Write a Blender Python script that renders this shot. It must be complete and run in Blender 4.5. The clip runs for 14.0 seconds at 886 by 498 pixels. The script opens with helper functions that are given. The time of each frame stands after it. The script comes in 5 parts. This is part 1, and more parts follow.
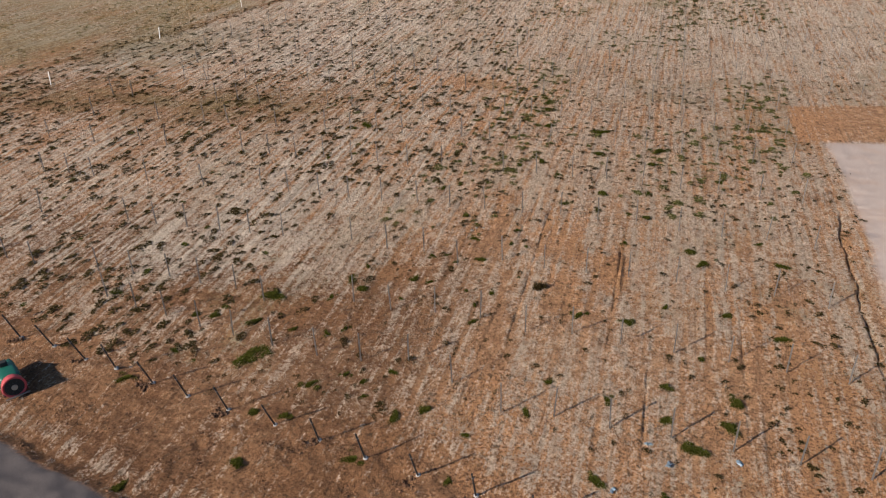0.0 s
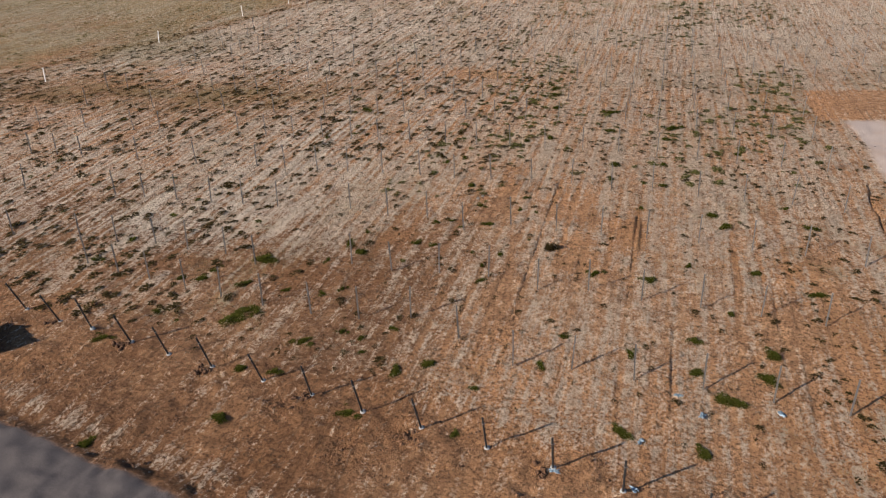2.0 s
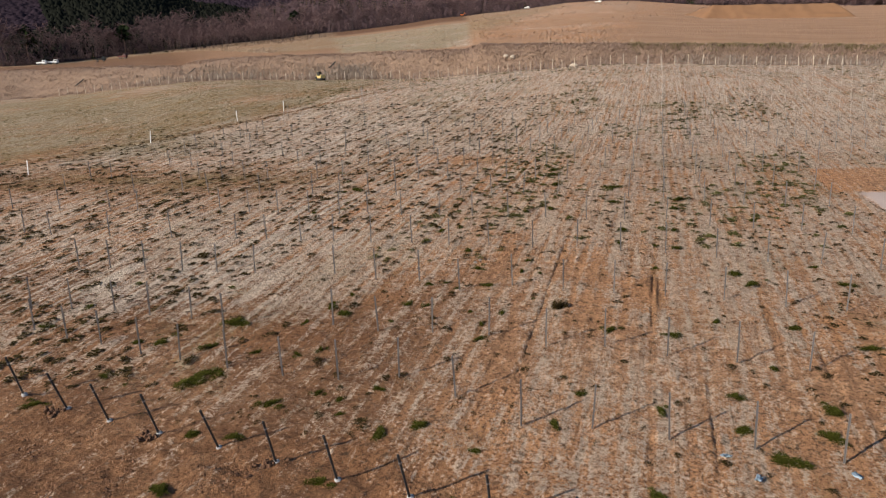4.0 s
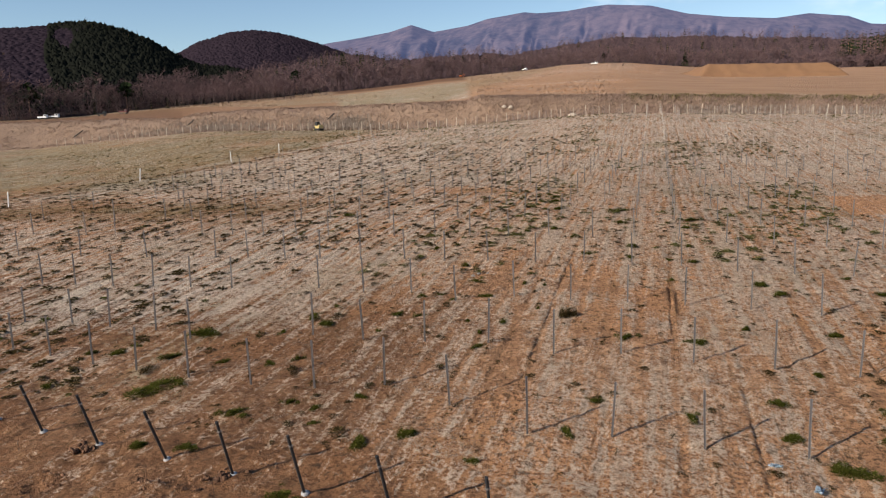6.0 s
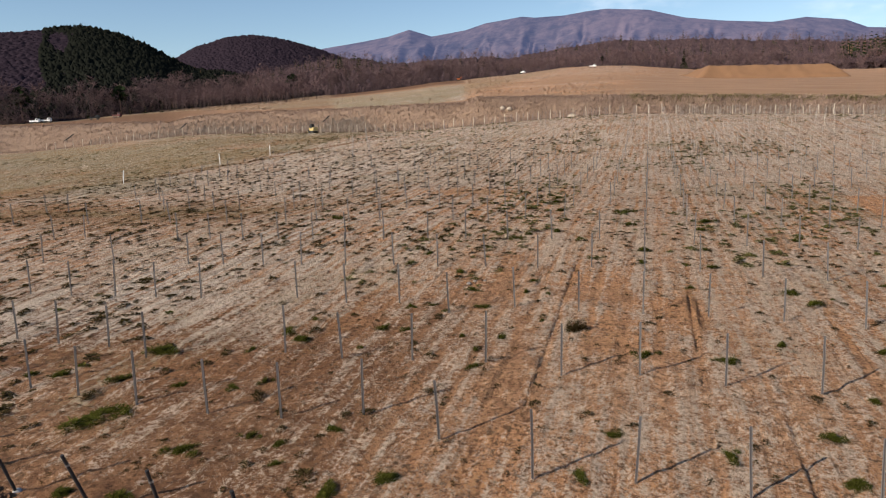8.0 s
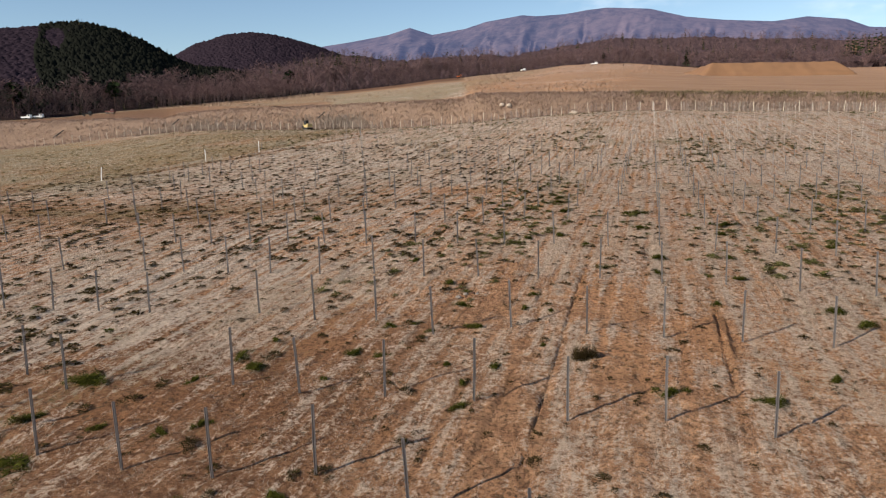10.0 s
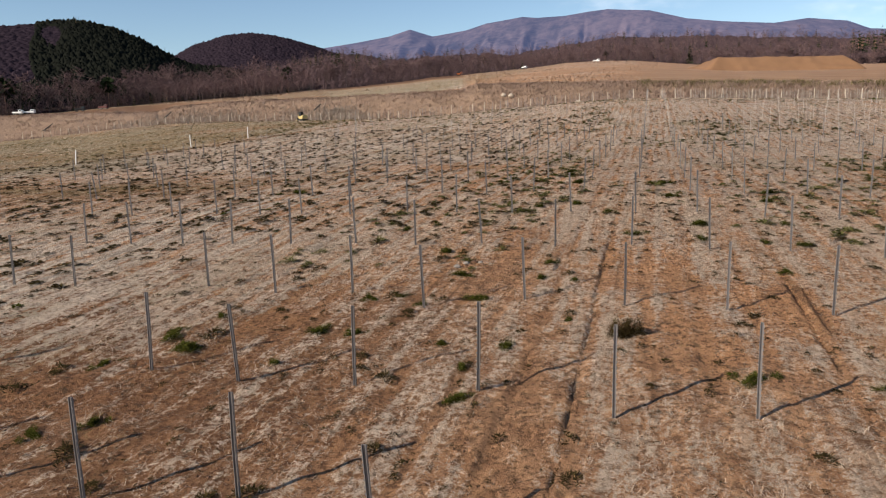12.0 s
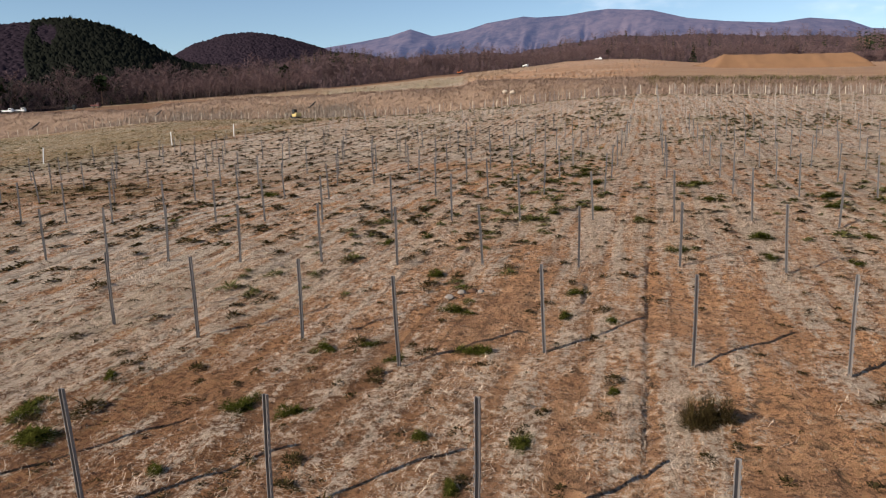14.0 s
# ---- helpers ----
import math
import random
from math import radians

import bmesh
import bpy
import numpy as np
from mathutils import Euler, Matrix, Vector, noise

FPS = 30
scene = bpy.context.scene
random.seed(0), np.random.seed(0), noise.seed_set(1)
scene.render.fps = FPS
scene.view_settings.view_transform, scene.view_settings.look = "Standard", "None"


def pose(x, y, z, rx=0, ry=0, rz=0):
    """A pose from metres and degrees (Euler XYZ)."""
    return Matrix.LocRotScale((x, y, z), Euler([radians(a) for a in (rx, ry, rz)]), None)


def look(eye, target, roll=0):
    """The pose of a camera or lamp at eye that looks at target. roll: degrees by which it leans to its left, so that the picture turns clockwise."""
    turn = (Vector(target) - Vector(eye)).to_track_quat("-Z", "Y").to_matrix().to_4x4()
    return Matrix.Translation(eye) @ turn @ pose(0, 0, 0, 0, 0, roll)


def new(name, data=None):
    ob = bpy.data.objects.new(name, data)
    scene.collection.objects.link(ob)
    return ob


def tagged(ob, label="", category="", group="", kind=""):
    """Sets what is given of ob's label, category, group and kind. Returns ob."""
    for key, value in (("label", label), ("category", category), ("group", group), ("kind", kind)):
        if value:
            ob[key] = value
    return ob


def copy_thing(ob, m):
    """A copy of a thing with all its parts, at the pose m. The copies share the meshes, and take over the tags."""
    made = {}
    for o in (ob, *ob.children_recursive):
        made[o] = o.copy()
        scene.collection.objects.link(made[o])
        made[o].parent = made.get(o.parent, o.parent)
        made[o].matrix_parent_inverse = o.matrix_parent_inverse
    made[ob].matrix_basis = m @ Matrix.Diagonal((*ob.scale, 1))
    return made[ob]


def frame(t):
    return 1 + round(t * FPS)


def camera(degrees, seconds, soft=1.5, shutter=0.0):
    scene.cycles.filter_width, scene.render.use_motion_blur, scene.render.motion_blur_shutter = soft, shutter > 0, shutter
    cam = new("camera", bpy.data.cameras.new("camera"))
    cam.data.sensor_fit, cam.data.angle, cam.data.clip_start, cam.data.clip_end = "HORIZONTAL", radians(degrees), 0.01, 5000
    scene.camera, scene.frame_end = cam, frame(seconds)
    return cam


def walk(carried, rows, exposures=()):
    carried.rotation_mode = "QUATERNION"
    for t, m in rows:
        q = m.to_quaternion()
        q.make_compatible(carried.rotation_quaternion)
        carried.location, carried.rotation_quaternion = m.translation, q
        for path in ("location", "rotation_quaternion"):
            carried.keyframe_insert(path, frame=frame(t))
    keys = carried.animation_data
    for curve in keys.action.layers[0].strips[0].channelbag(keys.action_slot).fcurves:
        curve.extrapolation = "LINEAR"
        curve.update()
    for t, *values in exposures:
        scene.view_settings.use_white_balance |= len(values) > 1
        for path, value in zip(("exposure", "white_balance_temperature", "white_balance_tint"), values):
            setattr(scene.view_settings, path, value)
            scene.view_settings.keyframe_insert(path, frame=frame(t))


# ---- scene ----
cam = camera(63.74, 14.0, soft=1.2)
PATH = [
    (0, (6.147, -28.831, 22.839), (5.62, -27.148, 21.896), -1.8),
    (0.5, (6.171, -28.84, 21.425), (5.641, -27.149, 20.499), -1.8),
    (1, (6.14, -28.791, 20.092), (5.606, -27.092, 19.18), -1.9),
    (1.5, (5.95, -28.694, 18.744), (5.412, -26.983, 17.861), -1.8),
    (2, (5.677, -28.384, 17.433), (5.134, -26.654, 16.589), -1.9),
    (2.5, (5.443, -27.845, 16.098), (4.896, -26.078, 15.338), -1.9),
    (3, (5.199, -27.151, 14.762), (4.649, -25.349, 14.092), -1.9),
    (3.5, (4.965, -26.284, 13.367), (4.412, -24.449, 12.795), -2.0),
    (4, (4.806, -25.741, 12.471), (4.252, -23.889, 11.959), -2.0),
    (6.5, (3.911, -22.092, 8.509), (3.356, -20.199, 8.178), -1.8),
    (7, (3.731, -21.2, 8.411), (3.177, -19.306, 8.08), -1.9),
    (7.5, (3.534, -20.313, 8.352), (2.981, -18.42, 8.022), -1.9),
    (8, (3.33, -19.278, 8.301), (2.778, -17.385, 7.971), -1.9),
    (10.3, (2.472, -13.889, 7.688), (1.92, -11.996, 7.354), -1.7),
    (10.5, (2.368, -13.394, 7.287), (1.817, -11.5, 6.959), -1.8),
    (11, (2.005, -12.106, 6.383), (1.453, -10.212, 6.056), -1.8),
    (11.5, (1.609, -10.8, 5.696), (1.057, -8.906, 5.368), -1.7),
    (12, (1.197, -9.318, 5.451), (0.644, -7.424, 5.123), -1.7),
    (12.5, (0.83, -7.854, 5.339), (0.277, -5.96, 5.011), -1.7),
    (13, (0.503, -6.378, 5.25), (-0.051, -4.485, 4.922), -1.7),
    (13.5, (0.159, -4.889, 5.147), (-0.395, -2.995, 4.819), -1.7),
    (14, (-0.183, -3.371, 5.058), (-0.737, -1.478, 4.73), -1.7),
]
walk(cam, [(t, look(eye, target, roll)) for t, eye, target, roll in PATH])

# ---- world, sun ----
SUN_EL, SUN_AZ = radians(27.4), radians(222.0)      # height; bearing clockwise from +y
world = bpy.data.worlds.new("World")
scene.world = world
world.use_nodes = True
wn = world.node_tree
sky = wn.nodes.new("ShaderNodeTexSky")
sky.sky_type, sky.sun_disc, sky.sun_elevation, sky.sun_rotation = "NISHITA", False, SUN_EL, SUN_AZ
sky.altitude, sky.air_density, sky.dust_density, sky.ozone_density = 600, 1.0, 0.15, 2.2
wn.nodes["Background"].inputs["Strength"].default_value = 0.086
wn.links.new(sky.outputs[0], wn.nodes["Background"].inputs["Color"])
sun_data = bpy.data.lights.new("sun", "SUN")
sun_data.energy, sun_data.angle, sun_data.color = 5.0, radians(0.5), (1.0, 0.885, 0.73)
sun = new("sun", sun_data)
sun_way = Vector((math.sin(SUN_AZ) * math.cos(SUN_EL), math.cos(SUN_AZ) * math.cos(SUN_EL), math.sin(SUN_EL)))
sun.rotation_euler = sun_way.to_track_quat("Z", "Y").to_euler()
scene.view_settings.exposure = 0.58

# ---- numbers of the plan ----
EYE = (1.2, -9.3, 5.45)                              # hub of the bearings below
BEAR = [-30, -15.3, -9.6, -5.9, -2, 1.4, 4.3, 6.4, 8.1, 10.8, 13, 14.4, 16.5, 18.7, 21.8, 24, 26.2, 29.2, 32.5, 36.2, 37.2, 40.4, 44, 47.5, 62]   # degrees to the left of +y
FENCE_D = [175, 157, 153, 150, 150, 150, 151, 152, 153, 155, 158, 160, 163, 166, 171, 175, 179, 185, 192, 200, 202, 211, 220, 229, 255]
FENCE_E = [0.6, 1.16, 1.42, 1.58, 1.75, 1.85, 1.78, 1.68, 1.58, 1.44, 1.28, 1.19, 1.05, 0.95, 0.93, 0.95, 0.96, 0.99, 1.04, 0.99, 0.95, 0.72, 0.36, 0.06, -0.2]
BANK_W = [20, 18, 17, 16, 16, 16, 17, 17, 18, 18, 19, 19, 20, 21, 22, 23, 24, 26, 28, 30, 31, 35, 39, 43, 50]
BANK_E = [2.0, 2.24, 2.64, 2.83, 3.02, 3.15, 3.22, 3.27, 3.31, 3.38, 3.45, 3.10, 2.95, 2.92, 2.83, 2.73, 2.69, 2.62, 2.51, 2.28, 1.92, 1.93, 1.88, 1.79, 1.5]
WOOD_D = [420, 425, 432, 440, 450, 460, 467, 472, 476, 470, 462, 455, 442, 426, 414, 406, 399, 386, 377, 362, 359, 346, 335, 326, 310]
WOOD_E = [3.3, 3.57, 3.80, 4.02, 4.38, 4.80, 4.88, 4.83, 4.65, 4.45, 4.32, 4.22, 4.15, 3.89, 3.62, 3.46, 3.36, 3.08, 2.88, 2.64, 2.58, 2.35, 2.02, 1.84, 1.7]

rng = np.random.default_rng(7)
TABLE = np.random.default_rng(11).random((256, 256))


def vnoise(x, y, scale, shift=0):
    """Smooth lattice noise, 0 to 1."""
    u, v = np.asarray(x, float) / scale + 37.3 * shift, np.asarray(y, float) / scale + 91.7 * shift
    i, j = np.floor(u).astype(int), np.floor(v).astype(int)
    a, b = u - i, v - j
    a, b = a * a * (3 - 2 * a), b * b * (3 - 2 * b)
    g = lambda p, q: TABLE[p % 256, q % 256]
    return (g(i, j) * (1 - a) + g(i + 1, j) * a) * (1 - b) + (g(i, j + 1) * (1 - a) + g(i + 1, j + 1) * a) * b


def smooth(a, b, v):
    s = np.clip((np.asarray(v, float) - a) / (b - a), 0, 1)
    return s * s * (3 - 2 * s)


def polar(x, y):
    dx, dy = np.asarray(x, float) - EYE[0], np.asarray(y, float) - EYE[1]
    return np.degrees(np.arctan2(-dx, dy)), np.hypot(dx, dy)


def at_bearing(az, d):
    return EYE[0] - d * np.sin(np.radians(az)), EYE[1] + d * np.cos(np.radians(az))


def rise(d, el):
    return EYE[2] + d * np.tan(np.radians(el))


def far_lines(az):
    fd, fe = np.interp(az, BEAR, FENCE_D), np.interp(az, BEAR, FENCE_E)
    bd, be = fd + np.interp(az, BEAR, BANK_W), np.interp(az, BEAR, BANK_E)
    wd, we = np.interp(az, BEAR, WOOD_D), np.interp(az, BEAR, WOOD_E)
    return fd, rise(fd, fe), bd, rise(bd, be), wd, rise(wd, we)


def near_z(x, y):
    z = 0.0625 * np.maximum(y, -40) + 0.35 * np.exp(-((y - 24) / 14) ** 2) - 0.35 * np.exp(-((y + 10) / 10) ** 2)
    right = 12 * np.tanh(np.logaddexp(0, (x - 1.5) * 1.2) / 1.2 / 24) * 2
    return z - 0.042 * right - 0.012 * np.clip(-x, 0, 90)


def road_t(x, y):
    """How far a place lies beyond the road's edge, towards the road."""
    return -(y + 12.45 + 0.2 * (x + 9.3) - 0.25 * (vnoise(x, y, 1.7, 3) - 0.5))


def height(x, y, fine=True):
    """The lie of the land."""
    x, y = np.asarray(x, float), np.asarray(y, float)
    az, d = polar(x, y)
    fd, fz, bd, bz, wd, wz = far_lines(np.clip(az, -30, 62))
    ahead = smooth(75, 60, np.abs(az - 14))
    far = np.where(d < bd, fz + (bz - fz) * smooth(0, 1, (d - fd) / (bd - fd)), bz + (wz - bz) * (d - bd) / (wd - bd))
    far = np.where(d > wd, wz + 0.02 * np.minimum(d - wd, 500), far)
    w = smooth(0.45, 1.0, d / fd) * ahead
    z = near_z(x, np.minimum(y, 160)) * (1 - w) + far * w
    if fine:
        close = smooth(130, 40, d) * (1 - 0.92 * smooth(0.2, 0.9, road_t(x, y)))
        z = z + close * (0.06 * (vnoise(x, y, 1.3) - 0.5) + 0.05 * (vnoise(x, y * 0.25, 0.45, 1) - 0.5))
        z = z + close * (0.085 * (vnoise(x, y, 0.33, 5) - 0.5) + 0.08 * (vnoise(x, y * 0.7, 0.62, 29) - 0.5))
        z = z - close * 0.045 * wheel_tracks(x, y)[0]
        bare = smooth(-5.5, -8.0, y + 0.165 * x) * smooth(-40, -30, x)
        z = z + bare * (0.16 * (vnoise(x, y, 0.8, 2) - 0.5) + 0.13 * (vnoise(x, y, 0.35, 4) - 0.5))
        tall = smooth(-4, 4, d - fd) * smooth(6, -2, d - bd)
        z = z + tall * (0.6 * (vnoise(x, y, 5, 6) - 0.5) + 0.5 * (vnoise(x, y, 2.2, 7) - 0.5))
        rt = road_t(x, y)
        z = z + (0.30 * smooth(-0.5 - 0.5 * vnoise(x, y, 0.9, 44), 0.7, rt) - 0.05 * np.exp(-((rt + 0.2) / 0.3) ** 2)) * smooth(-60, -30, y)
    return z


def wheel_tracks(x, y):
    """Where tractor wheels have run along the alleys between rows, and the unworked strips under the posts."""
    u = (np.asarray(x, float) - 0.65) / 2.6
    k = np.floor(u)
    a = (u - k - 0.5) * 2.6 + 0.25 * (vnoise(y, k * 7.3, 9.0, 33) - 0.5)
    run = smooth(0.30, 0.62, vnoise(k * 5.7 + 0.5 * np.sign(a), np.asarray(y, float), 7.0, 34))
    inside = smooth(-5.0, -3.0, np.asarray(y, float) + 0.165 * np.asarray(x, float)) * smooth(-45, -30, x) * smooth(18.5, 17, np.where(np.asarray(y) < 44, x, 0 * np.asarray(x, float)))
    return np.exp(-((np.abs(a) - 0.62) / 0.13) ** 2) * run * inside, np.exp(-((np.abs(a) - 1.3) / 0.22) ** 2) * inside


def zat(x, y):
    return float(height(x, y))


BARE = [(0.9, 13.3, 1.5, 2.4), (-3.6, 14.6, 1.5, 2.4), (2.4, 11.4, 1.3, 1.5), (-4.2, 10.8, 0.9, 1.0), (-1.4, 7.0, 0.35, 3.2),
        (-8.1, 7.0, 1.3, 1.0), (12.5, 3.1, 1.4, 2.2), (-20.4, 2.4, 2.0, 1.0), (-13, 44, 5, 2.5), (5.2, 10.5, 0.8, 3.0),
        (-0.6, 1.5, 0.5, 4.0), (-4.8, 18.5, 1.6, 1.2), (8.0, 4.6, 0.7, 2.2), (14.5, 9.0, 0.8, 2.5),
        (2.3, 7.2, 1.3, 2.2), (4.4, 10.6, 1.0, 2.0), (-3.1, 11.6, 1.2, 1.6), (4.3, 5.6, 0.9, 1.6), (-12.6, 2.8, 2.2, 1.8), (-1.35, 3.0, 0.3, 3.2)]


def zones(x, y):
    """Shares of straw, green, gravel, tall grass, ploughed soil, road, upper fields, darker umber soil and bleached
    straw at a place.
    """
    az, d = polar(x, y)
    fd, _, bd, _, wd, _ = far_lines(np.clip(az, -30, 62))
    streak = vnoise(x, y * 0.06, 0.8, 8)
    blotch = vnoise(x, y * 0.7, 4.5, 9)
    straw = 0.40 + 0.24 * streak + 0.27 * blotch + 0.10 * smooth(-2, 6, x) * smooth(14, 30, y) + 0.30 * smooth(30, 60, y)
    straw += 0.30 * np.exp(-((x + 21) / 12) ** 2 - ((y - 13) / 9) ** 2)
    straw += 0.10 * smooth(-6, -13, x) * smooth(11, 18, y)
    straw += 0.16 * smooth(45, 80, y) * smooth(5, -30, x) - 0.12 * smooth(-40, -60, x) * smooth(30, 50, y)
    band = np.exp(-(((y - 33) - 0.05 * (x + 50)) / 6) ** 2) * smooth(-18, -30, x)
    straw -= 0.35 * band
    wx, wy = x + 1.1 * (vnoise(x, y, 0.9, 17) - 0.5), y + 1.6 * (vnoise(x, y, 1.1, 18) - 0.5)
    for bx, by, rx, ry in BARE:
        straw -= (0.45 + 0.4 * vnoise(x, y, 0.6, 19)) * np.exp(-(((wx - bx) / rx) ** 2 + ((wy - by) / ry) ** 2) ** 1.2)
    straw -= 0.20 * smooth(1, -6, x) * smooth(17, 6, y) * smooth(-24, -15, x) + 0.16 * smooth(7, 2, y) + 0.04 * smooth(-10, -30, x)
    # Darker soil by zone: one spot, the headland, the near left, the band.
    dark_spot = np.exp(-((wx + 12.8) / 3.2) ** 2 - ((wy - 2.2) / 3.0) ** 2)
    umber = np.clip(0.7 * dark_spot + (0.30 + 0.45 * smooth(-4, -22, x)) * smooth(-4.0, -7.0, y + 0.165 * x) + 1.0 * smooth(1, -7, x) * smooth(16, 5, y) + 0.2 * smooth(-14, -30, x) + 0.5 * band, 0, 1) * (0.55 + 0.6 * vnoise(x, y, 2.5, 27))
    edge = x + 69.3 - 0.4 * (y - 42) + 2.0 * (vnoise(x, y, 7, 45) - 0.5)
    # Field boundary drawn as a darker line only; the ground isn't cut.
    edge_line = np.exp(-(edge / 1.1) ** 2) * smooth(24, 34, y) * smooth(128, 100, y)
    umber = np.maximum(umber, 0.9 * edge_line)
    straw = straw * (1 - 0.7 * edge_line) - 0.38 * smooth(1, -6, edge) * smooth(30, 40, y) * (0.5 + 0.8 * vnoise(x, y, 12, 46))
    wheel, strip = wheel_tracks(x, y)
    straw = straw - 0.45 * wheel + 0.22 * strip * (0.4 + vnoise(x, y, 1.5, 35))
    head = smooth(-5.2, -7.4, y + 0.165 * x)
    straw = straw * (1 - 0.85 * head) + 0.45 * head * np.exp(-((road_t(x, y) + 1.1) / 0.7) ** 2)
    # Darker band along the road's edge.
    umber = np.maximum(umber, np.exp(-((road_t(x, y) - 0.1) / 0.4) ** 2) * smooth(-60, -30, y))
    track = np.exp(-((x + 7.5 - 0.02 * (y - 60)) / 1.6) ** 2) * smooth(22, 48, y)
    straw = np.maximum(straw, 0.95 * track)
    green = (0.50 + 0.2 * smooth(20, 45, y)) * vnoise(x, y * 0.5, 5.5, 10) * vnoise(x, y, 1.6, 12) + 0.25 * band
    green += (0.26 + 0.60 * vnoise(x, y, 14, 13)) * smooth(-42, -66, x) * smooth(34, 56, y)
    green *= (1 - head) * (1 - track)
    orange = smooth(17.6, 18.6, x + 0.6 * (vnoise(x, y, 1.2, 14) - 0.5)) * smooth(34.2, 35.2, y - 0.2 * (x - 20)) * smooth(43.5, 42.5, y - 0.25 * (x - 18)) * smooth(60, 45, x)
    straw, green = straw * (1 - orange), green * (1 - orange)
    lot = smooth(20.0, 20.5, x + 0.5 * (vnoise(x, y, 1.5, 15) - 0.5)) * smooth(35.0, 34.0, y - 0.2 * (x - 20)) * smooth(2, 6, y) * smooth(60, 45, x)
    tall = smooth(-1.5, 1.5, d - fd) * smooth(3, 0, d - bd) * smooth(80, 60, np.abs(az - 14))
    past = smooth(0, 3, d - bd) * smooth(80, 60, np.abs(az - 14))
    share = np.clip((d - bd) / (wd - bd), 0, 1)
    right = smooth(0.62, 0.40, share) * smooth(14.3, 13.7, az) * (0.55 + 0.45 * smooth(6, -1, az))
    right = np.maximum(right, smooth(1.5, -2.5, az) * smooth(1.02, 0.9, share))
    left = smooth(24.8, 25.3, az) * smooth(0.22 + 0.6 * smooth(30, 38, az), 0.12 + 0.6 * smooth(30, 38, az), share)
    terrace = smooth(14.0, 14.3, az) * smooth(25.2, 24.9, az)
    left = np.maximum(left, terrace * np.maximum(smooth(0.05, 0.02, share), smooth(0.60, 0.66, share)))
    brown = np.maximum(right, left)
    umber = umber * (1 - past) + past * np.maximum(terrace * smooth(0.64, 0.80, share), smooth(24.8, 26, az) * (0.25 + 0.55 * smooth(33, 38, az)))
    tall = np.maximum(tall, past * (1 - brown) * (0.45 - 0.4 * terrace))
    brown = brown * (1 - smooth(14.3, 13.7, az) * smooth(-1, 4, az) * smooth(0.40, 0.62, vnoise(share * 14 + 0.08 * az, az * 0.22, 1.0, 48)))
    plough = past * brown
    straw = np.where(past > 0.5, (0.9 * terrace + 0.45 * smooth(0.35, 0.65, vnoise(share * 9, az * 0.3, 1.0, 49))) * (1 - brown), straw)
    road = smooth(0.25, 0.5, road_t(x, y)) * smooth(-60, -40, y + 0 * x)
    bleach = smooth(-5, -16, x) * smooth(-2, 8, y) * (0.45 + 0.55 * smooth(0.25, 0.7, vnoise(x, y * 0.3, 5, 54))) * (1 - band)
    # Straw also turns paler and greyer beyond y 40.
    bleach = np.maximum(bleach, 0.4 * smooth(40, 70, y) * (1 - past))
    return np.clip(straw, 0, 1), np.clip(green, 0, 1), lot, tall, plough, road, past, np.clip(umber, 0, 1), bleach


# ---- mesh helpers ----
def mesh_np(name, verts, faces, mat=None, smooth_faces=False):
    verts, faces = np.asarray(verts, np.float32), np.asarray(faces, np.int32)
    me = bpy.data.meshes.new(name)
    n, k = faces.shape
    me.vertices.add(len(verts))
    me.vertices.foreach_set("co", verts.ravel())
    me.loops.add(n * k)
    me.loops.foreach_set("vertex_index", faces.ravel())
    me.polygons.add(n)
    me.polygons.foreach_set("loop_start", np.arange(0, n * k, k, dtype=np.int32))
    me.polygons.foreach_set("use_smooth", np.full(n, smooth_faces))
    me.update(calc_edges=True)
    if mat:
        me.materials.append(mat)
    return me


def part(name, bm, mat, parent, label="", smooth_faces=False):
    me = bpy.data.meshes.new(name)
    for f in bm.faces:
        f.smooth = smooth_faces
    bm.to_mesh(me)
    bm.free()
    me.materials.append(mat)
    ob = new(name, me)
    ob.parent = parent
    return tagged(ob, label)


def thing(name, x, y, z, rz=0.0, label="", category="", group=""):
    ob = new(name)
    ob.empty_display_size = 0.2
    ob.matrix_basis = pose(x, y, z, 0, 0, rz)
    return tagged(ob, label, category, group)


def box(bm, cx, cy, cz, sx, sy, sz, m=None, bevel=0.0):
    made = bmesh.ops.create_cube(bm, size=1.0, matrix=(m or Matrix()) @ Matrix.Translation((cx, cy, cz)) @ Matrix.Diagonal((sx, sy, sz, 1)))
    if bevel:
        edges = {e for v in made["verts"] for e in v.link_edges}
        bmesh.ops.bevel(bm, geom=list(edges), offset=bevel, segments=2, affect="EDGES", profile=0.6)


def rod(bm, a, b, r1, r2, sides=10):
    a, b = Vector(a), Vector(b)
    m = Matrix.Translation((a + b) / 2) @ (b - a).to_track_quat("Z", "Y").to_matrix().to_4x4()
    bmesh.ops.create_cone(bm, cap_ends=True, segments=sides, radius1=r1, radius2=r2, depth=(b - a).length, matrix=m)


def turned(bm, profile, sides=20, m=None):
    """A body of revolution about z from (radius, z) pairs."""
    rings = [[bm.verts.new((m or Matrix()) @ Vector((r * math.cos(t), r * math.sin(t), z))) for t in np.arange(sides) * 2 * math.pi / sides] for r, z in profile]
    for a, b in zip(rings, rings[1:]):
        for i in range(sides):
            bm.faces.new((a[i], a[(i + 1) % sides], b[(i + 1) % sides], b[i]))
    bm.faces.new(list(reversed(rings[0])))
    bm.faces.new(rings[-1])


# ---- materials ----
def nodes(name):
    mat = bpy.data.materials.new(name)
    mat.use_nodes = True
    nt = mat.node_tree
    return mat, nt, nt.nodes["Principled BSDF"]


